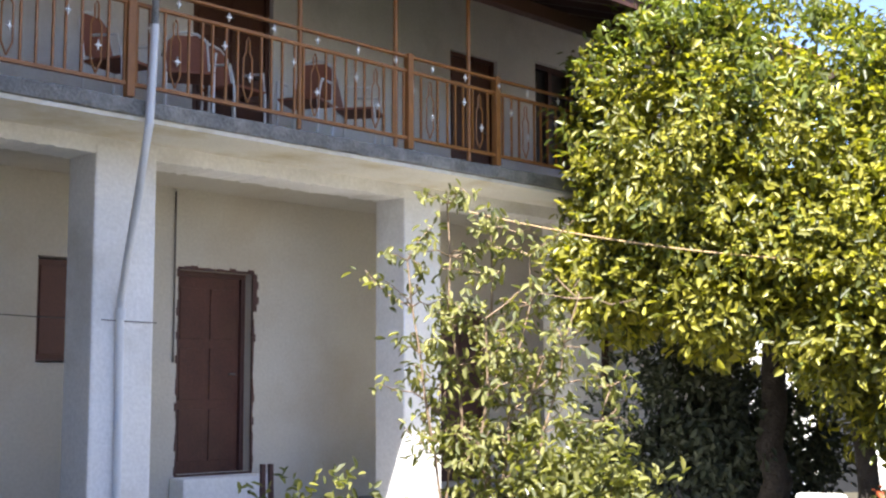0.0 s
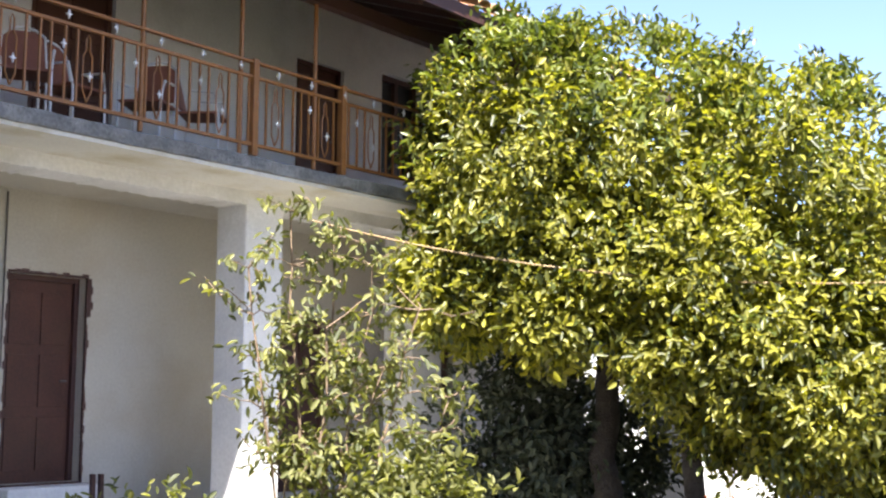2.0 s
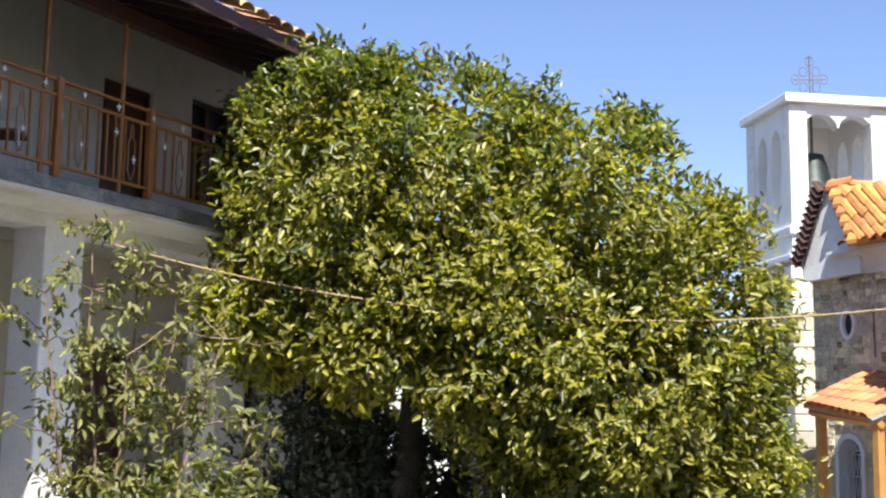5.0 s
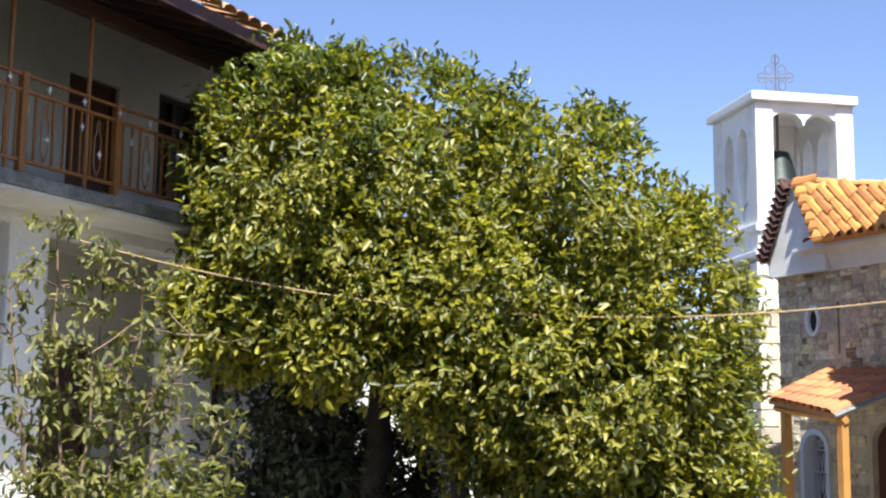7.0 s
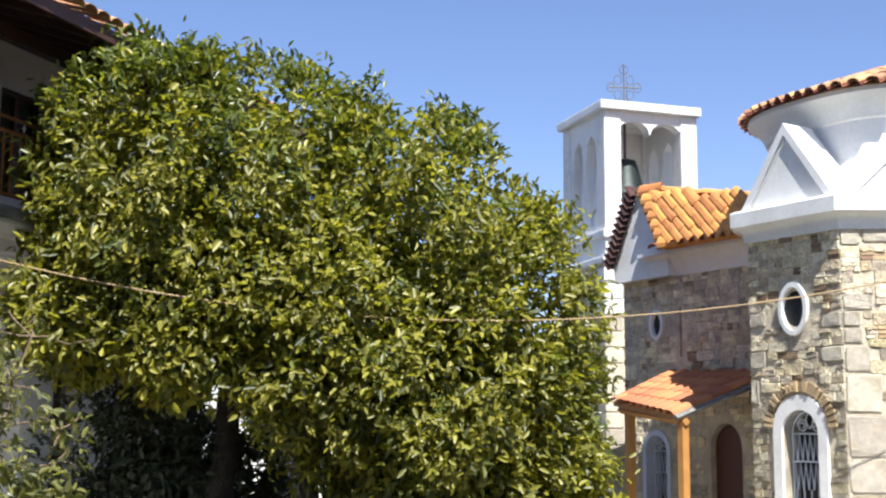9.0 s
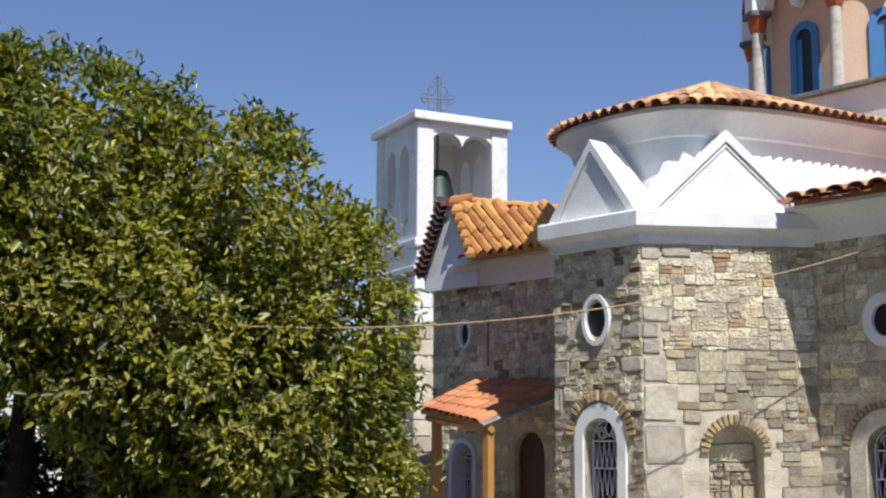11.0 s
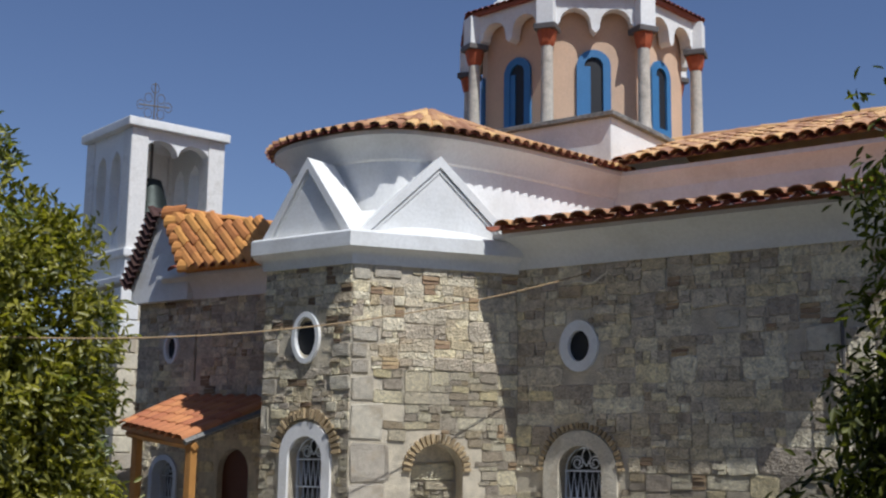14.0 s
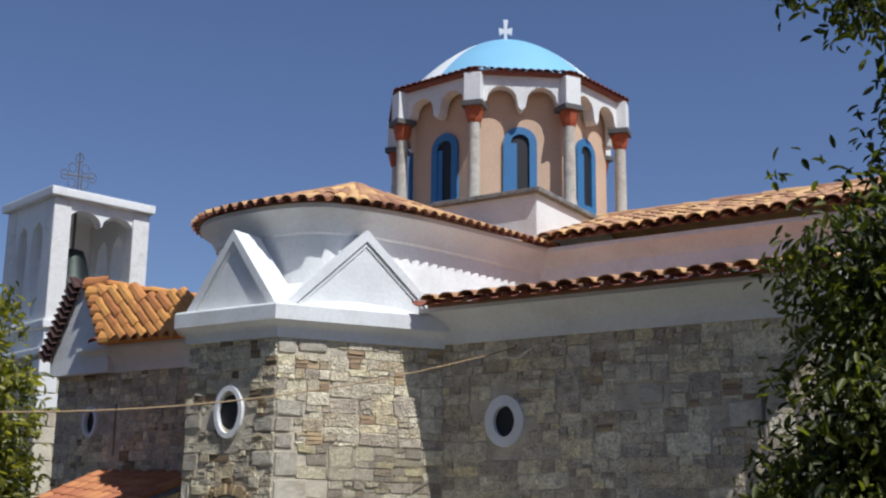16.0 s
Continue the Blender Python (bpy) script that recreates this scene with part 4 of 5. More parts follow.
part("verge_board", tube(bmesh.new(), [(-12.08, 11.2, 1.95), (-12.0, 13.0, 2.54)], 0.04, 4), CONCRETE, porch, "grey verge board")

# ---- drum and dome ----
DC = Vector((-10.16, 18.02))
part("drum_base", boxed(-11.9, -8.35, 15.75, 20.2, 5.0, 6.76, 0.02), WHITEWASH, church, "whitewashed square base of the drum")
bm = bmesh.new()
box(bm, -12.0, -8.27, 15.67, 20.3, 6.76, 6.83, 0.01)
part("base_slab", bm, CONCRETE, church, "thin grey stone edge")
drum = part("drum", lathe(bmesh.new(), [(1.74, 6.8), (1.74, 9.0)], DC, 8, -75 + 0.0), PEACH, church, "eight-sided peach-rendered drum")
AP = 1.74 * math.cos(math.pi / 8)
for k in range(8):
    fa = -75 + 22.5 + 45 * k
    fm = pose(DC.x, DC.y, 0, 0, 0, fa + 90)
    # local: x along the face, y inward, outward is -y
    w = part("window", ring_band(bmesh.new(), arch_points(0, 7.06, 7.92, 0.3, 12), arch_points(0, 6.95, 7.92, 0.54, 12), -AP - 0.05, -AP + 0.02), BLUE, drum, "blue-framed arched drum window")
    w.matrix_basis = fm
    bm = bmesh.new()
    prism(bm, [(x, -AP - 0.012, z) for x, z in arch_points(0, 7.05, 7.92, 0.32, 12)], (0, 0.02, 0))
    part("pane", bm, DARK, w)
    bm = bmesh.new()
    box(bm, -0.15, -0.05, -AP - 0.03, -AP, 7.05, 7.92)
    part("shutter", bm, BLUE, w)
    # arcade band: a white wall with two arches cut out below, resting on the columns
    R0 = 1.98
    half = R0 * math.sin(math.pi / 8)
    yb = -R0 * math.cos(math.pi / 8)
    top_z, low_z = 8.99, 8.50
    outline = [(-half - 0.02, top_z), (-half - 0.02, low_z), (-half + 0.14, low_z)]
    c1, rr = half * 0.42, half * 0.32
    for s in (-1, 1):
        for i in range(9):
            a = math.pi * i / 8
            outline.append((s * c1 - rr * math.cos(a), low_z + 0.06 + rr * 0.98 * math.sin(a)))
        if s == -1:
            outline += [(-0.06, low_z - 0.04), (0.0, low_z - 0.1), (0.06, low_z - 0.04)]
    outline += [(half - 0.14, low_z), (half + 0.02, low_z), (half + 0.02, top_z)]
    bm = bmesh.new()
    v = [bm.verts.new((x, yb - 0.03, z)) for x, z in outline]
    es = [bm.edges.new((v[i], v[(i + 1) % len(v)])) for i in range(len(v))]
    bmesh.ops.triangle_fill(bm, use_beauty=True, edges=es)
    ext = bmesh.ops.extrude_face_region(bm, geom=bm.faces[:])
    bmesh.ops.translate(bm, verts=[g for g in ext["geom"] if isinstance(g, bmesh.types.BMVert)], vec=(0, 0.2, 0))
    a_ = part("arcade", bm, WHITEWASH, drum, "white twin-arched band")
    a_.matrix_basis = fm
    # column at the corner
    th = radians(-75 + 45 * k)
    cx, cy = DC.x + R0 * math.cos(th), DC.y + R0 * math.sin(th)
    col = part("column", lathe(bmesh.new(), [(0.13, 6.8), (0.115, 6.9), (0.1, 7.0), (0.092, 8.18)], (cx, cy), 14), COLUMN, drum, "slim weathered stone column", True)
    part("capital", lathe(bmesh.new(), [(0.1, 8.16), (0.12, 8.21), (0.15, 8.35), (0.155, 8.41)], (cx, cy), 8, math.degrees(th) + 22.5), RED_PAINT, col, "red-painted capital")
    ab = part("abacus", boxed(-0.175, 0.175, -0.175, 0.175, 8.41, 8.50, 0.01), IRON, col, "dark capital slab")
    ab.matrix_basis = pose(cx, cy, 0, 0, 0, math.degrees(th) + 90)
    blk = part("block", boxed(-0.14, 0.14, -0.14, 0.12, 8.50, 8.97, 0.012), WHITEWASH, col, "white block above the column")
    blk.matrix_basis = pose(cx, cy, 0, 0, 0, math.degrees(th) + 90)
eave = part("dome_eave", lathe(bmesh.new(), [(1.7, 8.97), (2.1, 8.97), (2.12, 9.02), (1.8, 9.12)], DC, 8, -75), TILE_EDGE, drum, "dark clay eave round the dome")
SMALL_TILE = tile_mesh(TILE_EDGE, 0.13, 0.11, 0.3)
for k in range(8):
    a0, a1 = radians(-75 + 45 * k), radians(-75 + 45 * (k + 1))
    pa, pb = (Vector((DC.x + 2.15 * math.cos(a), DC.y + 2.15 * math.sin(a), 9.02)) for a in (a0, a1))
    mid_d = (Vector((DC.x, DC.y, 9.02)) - (pa + pb) / 2).normalized()
    for c in range(13):
        piece("tile", SMALL_TILE, eave, along(pa.lerp(pb, (c + 0.5) / 13), mid_d + Vector((0, 0, 0.35)), pb - pa))
prof = [(1.86 * (1 - i / 16), 9.04 + 1.24 * (1 - (1 - i / 16) ** 1.8)) for i in range(17)]
prof[-1] = (0.0005, prof[-1][1])
bm = lathe(bmesh.new(), prof, DC, 96, -60.7)
me = finish(bm, "dome")
me.materials.append(DOME_BLUE)
me.materials.append(WHITEWASH)
for p in me.polygons:
    p.use_smooth = True
    a = abs((math.degrees(math.atan2(p.center.y - DC.y, p.center.x - DC.x)) + 53.0 + 60) % 120 - 60)
    p.material_index = 1 if a > 45 else 0
part("dome", me, None, drum, "sky-blue dome with white bands")
bm = bmesh.new()
cr = [(0.035, 0), (0.03, 0.2), (0.13, 0.17), (0.14, 0.29), (0.03, 0.26), (0.05, 0.42), (-0.05, 0.42), (-0.03, 0.26), (-0.14, 0.29), (-0.13, 0.17), (-0.03, 0.2), (-0.035, 0)]
prism(bm, [(x, -0.02, z) for x, z in cr], (0, 0.04, 0))
x_ = part("cross", bm, WHITE_PAINT, drum, "white stone cross on the dome")
x_.matrix_basis = pose(DC.x, DC.y, 10.25, 0, 0, 29) @ Matrix.Diagonal((0.85, 1, 1.15, 1))

# ---- bell tower ----
tower = thing("bell_tower", pose(11.88, 19.22, 0.08, 0, 0, -6.5), "whitewashed square bell tower with arched openings", "bell tower")
TS = 1.86
part("cap", boxed(-0.02, 2.06, -0.02, 2.06, 7.6, 7.76, 0.02), WHITEWASH, tower, "flat white tower cap")
o = 0.12


def tower_side(n, m):
    if n == 0:
        hole = rect(0.26, 1.59, 5.5, 7.44)
    else:
        hole = rect(0.5, 1.0, 5.5, 6.5)
    w = part("wall", wall_mesh(0, TS - 0.02, 5.3, 7.6, 0, 0.24, [hole]), WHITEWASH, tower, "whitewashed arched side")
    w.matrix_basis = m


bm = bmesh.new()
lint = [(0.26, 7.44)]
for c_ in (0.59, 1.26):
    lint += [(c_ - 0.325 * math.cos(math.pi * i / 10), 7.19 + 0.24 * math.sin(math.pi * i / 10)) for i in range(11)]
lint.append((1.59, 7.44))
for a_, b_ in zip(lint, lint[1:]):
    if abs(a_[0] - b_[0]) > 1e-4:
        bm.faces.new([bm.verts.new(q_) for q_ in ((a_[0], 0.004, a_[1]), (b_[0], 0.004, b_[1]), (b_[0], 0.004, 7.445), (a_[0], 0.004, 7.445))])
        bm.faces.new([bm.verts.new(q_) for q_ in ((a_[0], 0.004, a_[1]), (b_[0], 0.004, b_[1]), (b_[0], 0.235, b_[1]), (a_[0], 0.235, a_[1]))])
        bm.faces.new([bm.verts.new(q_) for q_ in ((a_[0], 0.235, a_[1]), (b_[0], 0.235, b_[1]), (b_[0], 0.235, 7.445), (a_[0], 0.235, 7.445))])
bmesh.ops.remove_doubles(bm, verts=bm.verts, dist=0.0005)
part("arch_head", bm, WHITEWASH, tower, "twin arch heads with a pendant").matrix_basis = pose(o, o, 0)
tower_side(0, pose(o, o, 0))
tower_side(1, pose(o + TS - 0.001, o + TS, 0, 0, 0, 180))
for xx in (o, o + TS - 0.24):
    bm = wall_mesh(0.24, TS - 0.24, 5.301, 7.6, 0, 0.24, [[(0.42, 6.75), (0.5, 5.7), (0.62, 5.45), (0.76, 5.8), (0.88, 6.6), (0.8, 7.1), (0.62, 7.25), (0.46, 7.1)],
                                                        [(1.0, 6.75), (1.08, 5.7), (1.2, 5.45), (1.34, 5.8), (1.44, 6.6), (1.38, 7.1), (1.2, 7.25), (1.06, 7.1)]])
    w = part("wall", bm, WHITEWASH, tower, "whitewashed arched side")
    w.matrix_basis = pose(xx + 0.24, o, 0, 0, 0, 90)
for px, py in ((o, o), (o + TS - 0.28, o), (o, o + TS - 0.28), (o + TS - 0.28, o + TS - 0.28)):
    part("pier", boxed(px - 0.03, px + 0.31, py - 0.03, py + 0.31, 5.3, 7.58, 0.02), PIER_STONE, tower, "weathered pale stone pier")
part("ledge", boxed(0.03, 2.0, 0.03, 2.0, 5.2, 5.36, 0.03), WHITEWASH, tower)
part("ledge", boxed(0.0, 2.05, 0.0, 2.05, 4.72, 4.86, 0.03), WHITEWASH, tower)
part("shaft", boxed(o - 0.03, o + TS + 0.02, o - 0.03, o + TS + 0.02, 4.85, 5.22), WHITEWASH, tower)
part("base", boxed(o - 0.05, o + TS + 0.04, o - 0.05, o + TS + 0.04, 0, 4.73), MORTAR, tower, "stone tower base")
for k in range(16):
    part("quoin", boxed(o - 0.09, o + (0.42 if k % 2 else 0.26), o - 0.09, o + (0.26 if k % 2 else 0.42), 0.02 + 0.29 * k, 0.29 * (k + 1), 0.015), WHITEWASH if k > 12 else QUOIN, tower)
bell = thing("bell", pose(12.84, 19.95, 0.42) @ Matrix.Diagonal((1.25, 1.25, 1.0, 1)), "dark bronze church bell hung in the tower", "bell")
part("bell_body", lathe(bmesh.new(), [(0.36, 5.75), (0.34, 5.8), (0.27, 6.0), (0.21, 6.3), (0.16, 6.48), (0.02, 6.54)], (0, 0), 24), BRONZE, bell, "", True)
part("hanger", tube(bmesh.new(), [(0, 0, 6.5), (0, 0, 7.5)], 0.02), IRON, bell)
part("clapper", tube(bmesh.new(), [(0, 0, 6.4), (0, 0, 5.86)], [0.012, 0.03]), IRON, bell)
cross = thing("tower_cross", pose(12.9, 20.05, 7.83, 0, 0, -20) @ Matrix.Diagonal((1.0, 1, 1.25, 1)), "ornate wrought-iron cross on the tower cap", "cross")
bm = bmesh.new()
tube(bm, [(0, 0, 0), (0, 0, 0.82)], 0.015, 6)
tube(bm, [(0.06, 0, 0), (0.06, 0, 0.5)], 0.01, 6)
tube(bm, [(-0.3, 0, 0.45), (0.3, 0, 0.45)], 0.013, 6)
part("bars", bm, IRON, cross)
for cx, cz in ((0.26, 0.42), (-0.26, 0.42), (0, 0.7), (0.12, 0.54), (-0.12, 0.54), (0.12, 0.3), (-0.12, 0.3)):
    part("scroll", tube(bmesh.new(), [(cx + 0.075 * math.cos(i * math.pi / 6), 0, cz + 0.03 + 0.075 * math.sin(i * math.pi / 6)) for i in range(13)], 0.008, 5), IRON, cross)

# ---- trees ----
def leaf_mesh(name, centres, dirs, ups, lengths, widths, mat, fold=0.25):
    """Many folded leaves as one mesh; arrays of n rows."""
    n = len(centres)
    d = dirs / np.linalg.norm(dirs, axis=1, keepdims=True)
    s = np.cross(d, ups)
    s /= np.maximum(np.linalg.norm(s, axis=1, keepdims=True), 1e-6)
    u = np.cross(s, d)
    L, W = lengths[:, None], widths[:, None]
    base = centres
    tip = centres + d * L - u * L * 0.12
    mid = centres + d * L * 0.5
    a = mid + s * W / 2 + u * W * fold
    b = mid - s * W / 2 + u * W * fold
    c1 = centres + d * L * 0.22 + s * W * 0.36 + u * W * fold * 0.7
    c2 = centres + d * L * 0.22 - s * W * 0.36 + u * W * fold * 0.7
    e1 = centres + d * L * 0.78 + s * W * 0.34 + u * W * fold * 0.4
    e2 = centres + d * L * 0.78 - s * W * 0.34 + u * W * fold * 0.4
    v = np.stack([base, c1, a, e1, tip, e2, b, c2], 1).reshape(-1, 3)
    o = (np.arange(n) * 8)[:, None]
    f = np.concatenate([o + np.array([[0, 1, 2, 3, 4]]), o + np.array([[0, 4, 5, 6, 7]])], 1).reshape(-1, 5)
    me = bpy.data.meshes.new(name)
    me.vertices.add(len(v))
    me.vertices.foreach_set("co", v.astype(np.float32).ravel())
    me.loops.add(f.size)
    me.loops.foreach_set("vertex_index", f.astype(np.int32).ravel())
    me.polygons.add(len(f))
    me.polygons.foreach_set("loop_start", np.arange(0, f.size, 5, dtype=np.int32))
    me.update(calc_edges=True)
    me.validate()
    me.materials.append(mat)
    return me


def unit(v):
    return v / np.maximum(np.linalg.norm(v, axis=1, keepdims=True), 1e-9)


def rosettes(rng, tips, out, per, length, spread, droop):
    """Leaves round the ends of shoots: tips and outward directions."""
    n = len(tips)
    c = np.repeat(tips, per, 0) + rng.normal(0, spread, (n * per, 3))
    d = np.repeat(out, per, 0) * 0.7 + rng.normal(0, 0.75, (n * per, 3))
    d[:, 2] -= droop
    up = np.repeat(out, per, 0) + np.array([0, 0, 0.8]) + rng.normal(0, 0.35, (n * per, 3))
    ln = length * rng.uniform(0.6, 1.15, n * per)
    return c, unit(d), unit(up), ln


def limb(rng, start, end, r0, r1, bends=5, wob=0.15):
    s, e = np.array(start, float), np.array(end, float)
    pts = []
    for i in range(bends + 1):
        t = i / bends
        pts.append(tuple(s + (e - s) * t + rng.normal(0, wob, 3) * math.sin(math.pi * t)))
    return pts, [r0 + (r1 - r0) * i / bends for i in range(bends + 1)]


# the large citrus tree
CT = np.array([4.14, 12.74, 0.0])          # trunk foot
VIEW = np.array([0.309, 0.951, 0.0])       # away from the yard's middle
SIDE = np.array([0.951, -0.309, 0.0])


def crown_blobs():
    """Overlapping lobes: (side, depth, height, radii)."""
    return [(-1.62, -0.5, 4.22, 1.12, 1.5, 1.38), (-0.5, 0.1, 4.1, 1.7, 1.7, 1.48), (0.82, 0.0, 3.76, 1.74, 1.7, 1.4), (1.75, 0.0, 2.95, 1.38, 1.5, 1.45),
            (1.2, -0.6, 2.2, 1.5, 1.4, 1.3), (2.1, 0.1, 1.8, 1.1, 1.2, 1.3), (-2.0, -0.4, 3.3, 0.92, 1.2, 0.95), (-1.2, -0.6, 3.2, 1.3, 1.1, 0.9), (0.0, -0.8, 3.1, 1.4, 1.1, 1.0),
            (-2.1, -0.9, 2.9, 0.72, 0.72, 0.6), (-1.15, -1.1, 2.6, 0.6, 0.62, 0.52), (0.15, -1.2, 2.45, 0.85, 0.7, 0.75), (2.35, -0.4, 1.0, 0.9, 0.9, 0.9), (0.95, -0.9, 1.6, 0.9, 0.75, 0.55)]


citrus = thing("citrus_tree", pose(0, 0, 0), "large bushy citrus tree with glossy yellow-green leaves", "tree")
rng = np.random.default_rng(3)
tips, outs = [], []
blobs = crown_blobs()
for bi, (s, d, z, rs, rd, rz) in enumerate(blobs):
    n = int(780 * (rs * rd + rs * rz + rd * rz) / 3 / 1.6)
    q = unit(rng.normal(0, 1, (n, 3)))
    lump = 1 + 0.16 * np.sin(q[:, 0] * 7 + bi) * np.sin(q[:, 1] * 6 + 2 * bi) * np.cos(q[:, 2] * 7) + rng.normal(0, 0.05, n)
    lump *= np.where(rng.random(n) < 0.25, rng.uniform(0.72, 0.95, n), 1.0)
    lump = np.clip(lump, 0.6, 1.12)
    loc = q * np.array([rs, rd, rz]) * lump[:, None]
    world_p = CT + SIDE * (s + loc[:, :1]) + VIEW * (d + loc[:, 1:2]) + np.array([0, 0, 1.0]) * (z + loc[:, 2:3])
    world_o = unit(SIDE * q[:, :1] / rs + VIEW * q[:, 1:2] / rd + np.array([0, 0, 1.0]) * q[:, 2:3] / rz)
    keep = np.array([noise.noise(Vector(w_) * 1.5) + 0.7 * noise.noise(Vector(w_) * 3.6) > -0.10 for w_ in world_p])
    for bj, (s2, d2, z2, rs2, rd2, rz2) in enumerate(blobs):
        if bj != bi:
            g = ((loc[:, 0] + s - s2) / rs2) ** 2 + ((loc[:, 1] + d - d2) / rd2) ** 2 + ((loc[:, 2] + z - z2) / rz2) ** 2
            keep &= g > 0.72
    tips.append(world_p[keep])
    outs.append(world_o[keep])
tips, outs = np.concatenate(tips), np.concatenate(outs)
near_d = np.empty(len(tips))
for i0 in range(0, len(tips), 400):
    dd = np.linalg.norm(tips[i0:i0 + 400, None] - tips[None], axis=2)
    near_d[i0:i0 + 400] = np.partition(dd, 4, axis=1)[:, 4]
tips, outs = tips[near_d < 0.5], outs[near_d < 0.5]
shoot_n = 260
up_mask = np.where((outs[:, 2] > 0.55) & (tips[:, 2] > 3.6))[0]
sh = rng.choice(up_mask, shoot_n)
tips = np.concatenate([tips, tips[sh] + np.array([0, 0, 1.0]) * rng.uniform(0.05, 0.16, (shoot_n, 1))])
outs = np.concatenate([outs, unit(outs[sh] * 0.3 + np.array([0, 0, 1.0]))])
# the share of darker leaves rises with height in the crown
is_dark = rng.random(len(tips)) < np.clip(0.12 + (tips[:, 2] - 4.0) * 0.5, 0.05, 0.75)
for leafy, mat, wood in ((~is_dark, CITRUS_LEAF, "crown"), (is_dark, CROWN_DARK_LEAF, "mature_crown")):
    c, d, u, ln = rosettes(rng, tips[leafy], outs[leafy], 18, 0.116, 0.07, 0.25)
    part(wood, leaf_mesh(wood, c, d, u, ln, ln * 0.4, mat), None, citrus, "darker foliage, more of it higher up" if mat is CROWN_DARK_LEAF else "")
inner_n = 8500
q = rng.normal(0, 1, (inner_n, 3)); q = unit(q) * rng.uniform(0.4, 0.86, (inner_n, 1))
pick = rng.integers(0, len(blobs), inner_n)
bl = np.array(blobs)[pick]
ip = CT + SIDE * (bl[:, :1] + q[:, :1] * bl[:, 3:4]) + VIEW * (bl[:, 1:2] + q[:, 1:2] * bl[:, 4:5]) + np.array([0, 0, 1.0]) * (bl[:, 2:3] + q[:, 2:3] * bl[:, 5:6])
c, d, u, ln = rosettes(rng, ip, unit(q), 7, 0.14, 0.12, 0.3)
part("inner_leaves", leaf_mesh("inner_leaves", c, d, u, ln, ln * 0.45, CITRUS_LEAF), None, citrus)
bm = bmesh.new()
p, r = limb(rng, CT + SIDE * -0.9, CT + SIDE * -0.75 + np.array([0, 0, 2.3]), 0.17, 0.12, 6, 0.06)
tube(bm, p, r, 12)
part("trunk", bm, BARK, citrus, "dark rough trunk", True)
for s, d_, z in ((-2.2, 0.2, 4.6), (-1.2, -0.3, 5.0), (0.0, 0.3, 5.0), (1.0, 0, 4.3), (1.8, -0.2, 3.2)):
    bm = bmesh.new()
    p, r = limb(rng, CT + SIDE * -0.76 + np.array([0, 0, 2.15]), CT + SIDE * s + VIEW * d_ + np.array([0, 0, z]), 0.085, 0.02, 7, 0.12)
    tube(bm, p, r, 8)
    part("limb", bm, BARK, citrus, "", True)


# sapling in front of the arcade
sap = thing("sapling", pose(0, 0, 0), "slender young fruit tree with drooping pale leaves", "tree")
rng = np.random.default_rng(8)
foot = np.array([0.18, 8.5, 0.0])
s_tips, s_outs, twig_rows = [], [], []
for k, (dx, dy, top, r0) in enumerate(((-0.15, 0.0, 3.0, 0.02), (0.15, 0.15, 2.85, 0.022), (0.42, 0.1, 2.65, 0.018), (0.1, -0.2, 2.2, 0.016), (0.5, 0.0, 1.95, 0.014), (-0.42, -0.1, 2.6, 0.014), (-0.2, 0.1, 1.8, 0.012), (0.75, 0.1, 2.35, 0.014), (0.95, 0.0, 1.75, 0.012), (0.3, 0.2, 1.6, 0.012))):
    p, r = limb(rng, foot + np.array([dx * 0.2, dy * 0.2, 0]), foot + np.array([dx, dy, top]), r0, 0.006, 8, 0.04)
    twig_rows.append((p, r))
    for q_ in range(2 if top < 2 else 4, 9):
        for b in range(4):
            a = rng.uniform(0, 2 * math.pi)
            ln_ = rng.uniform(0.12, 0.42)
            st = np.array(p[q_])
            en = st + np.array([math.cos(a) * ln_, math.sin(a) * ln_, rng.uniform(-0.08, 0.28)])
            twig_rows.append(limb(rng, st, en, 0.006, 0.003, 3, 0.02))
            for f in (0.45, 0.75, 1.0):
                s_tips.append(st + (en - st) * f)
                s_outs.append((en - st) / np.linalg.norm(en - st))
s_tips, s_outs = np.array(s_tips), np.array(s_outs)
c, d, u, ln = rosettes(rng, s_tips, s_outs, 5, 0.085, 0.035, 0.9)
part("crown", leaf_mesh("crown", c, d, u, ln, ln * 0.4, SAPLING_LEAF), None, sap)
for k, (p, r) in enumerate(twig_rows):
    if len(p) > 5:
        part("stem", tube(bmesh.new(), p, r, 6), TWIG, sap, "", True)
bm = bmesh.new()
for p, r in twig_rows:
    if len(p) <= 5:
        tube(bm, p, r, 4, False)
tagged(part("twig_growth", bm, TWIG, sap), kind="stuff")

# dark tree close by, in its own shade
near = thing("shade_tree", pose(0, 0, 0), "dark-leaved tree with long narrow drooping leaves", "tree")
rng = np.random.default_rng(21)


def at(heading, tilt, dist):
    a, e = radians(heading), radians(tilt)
    return np.array([math.sin(a) * dist, math.cos(a) * dist, 1.75 + math.tan(e) * dist])


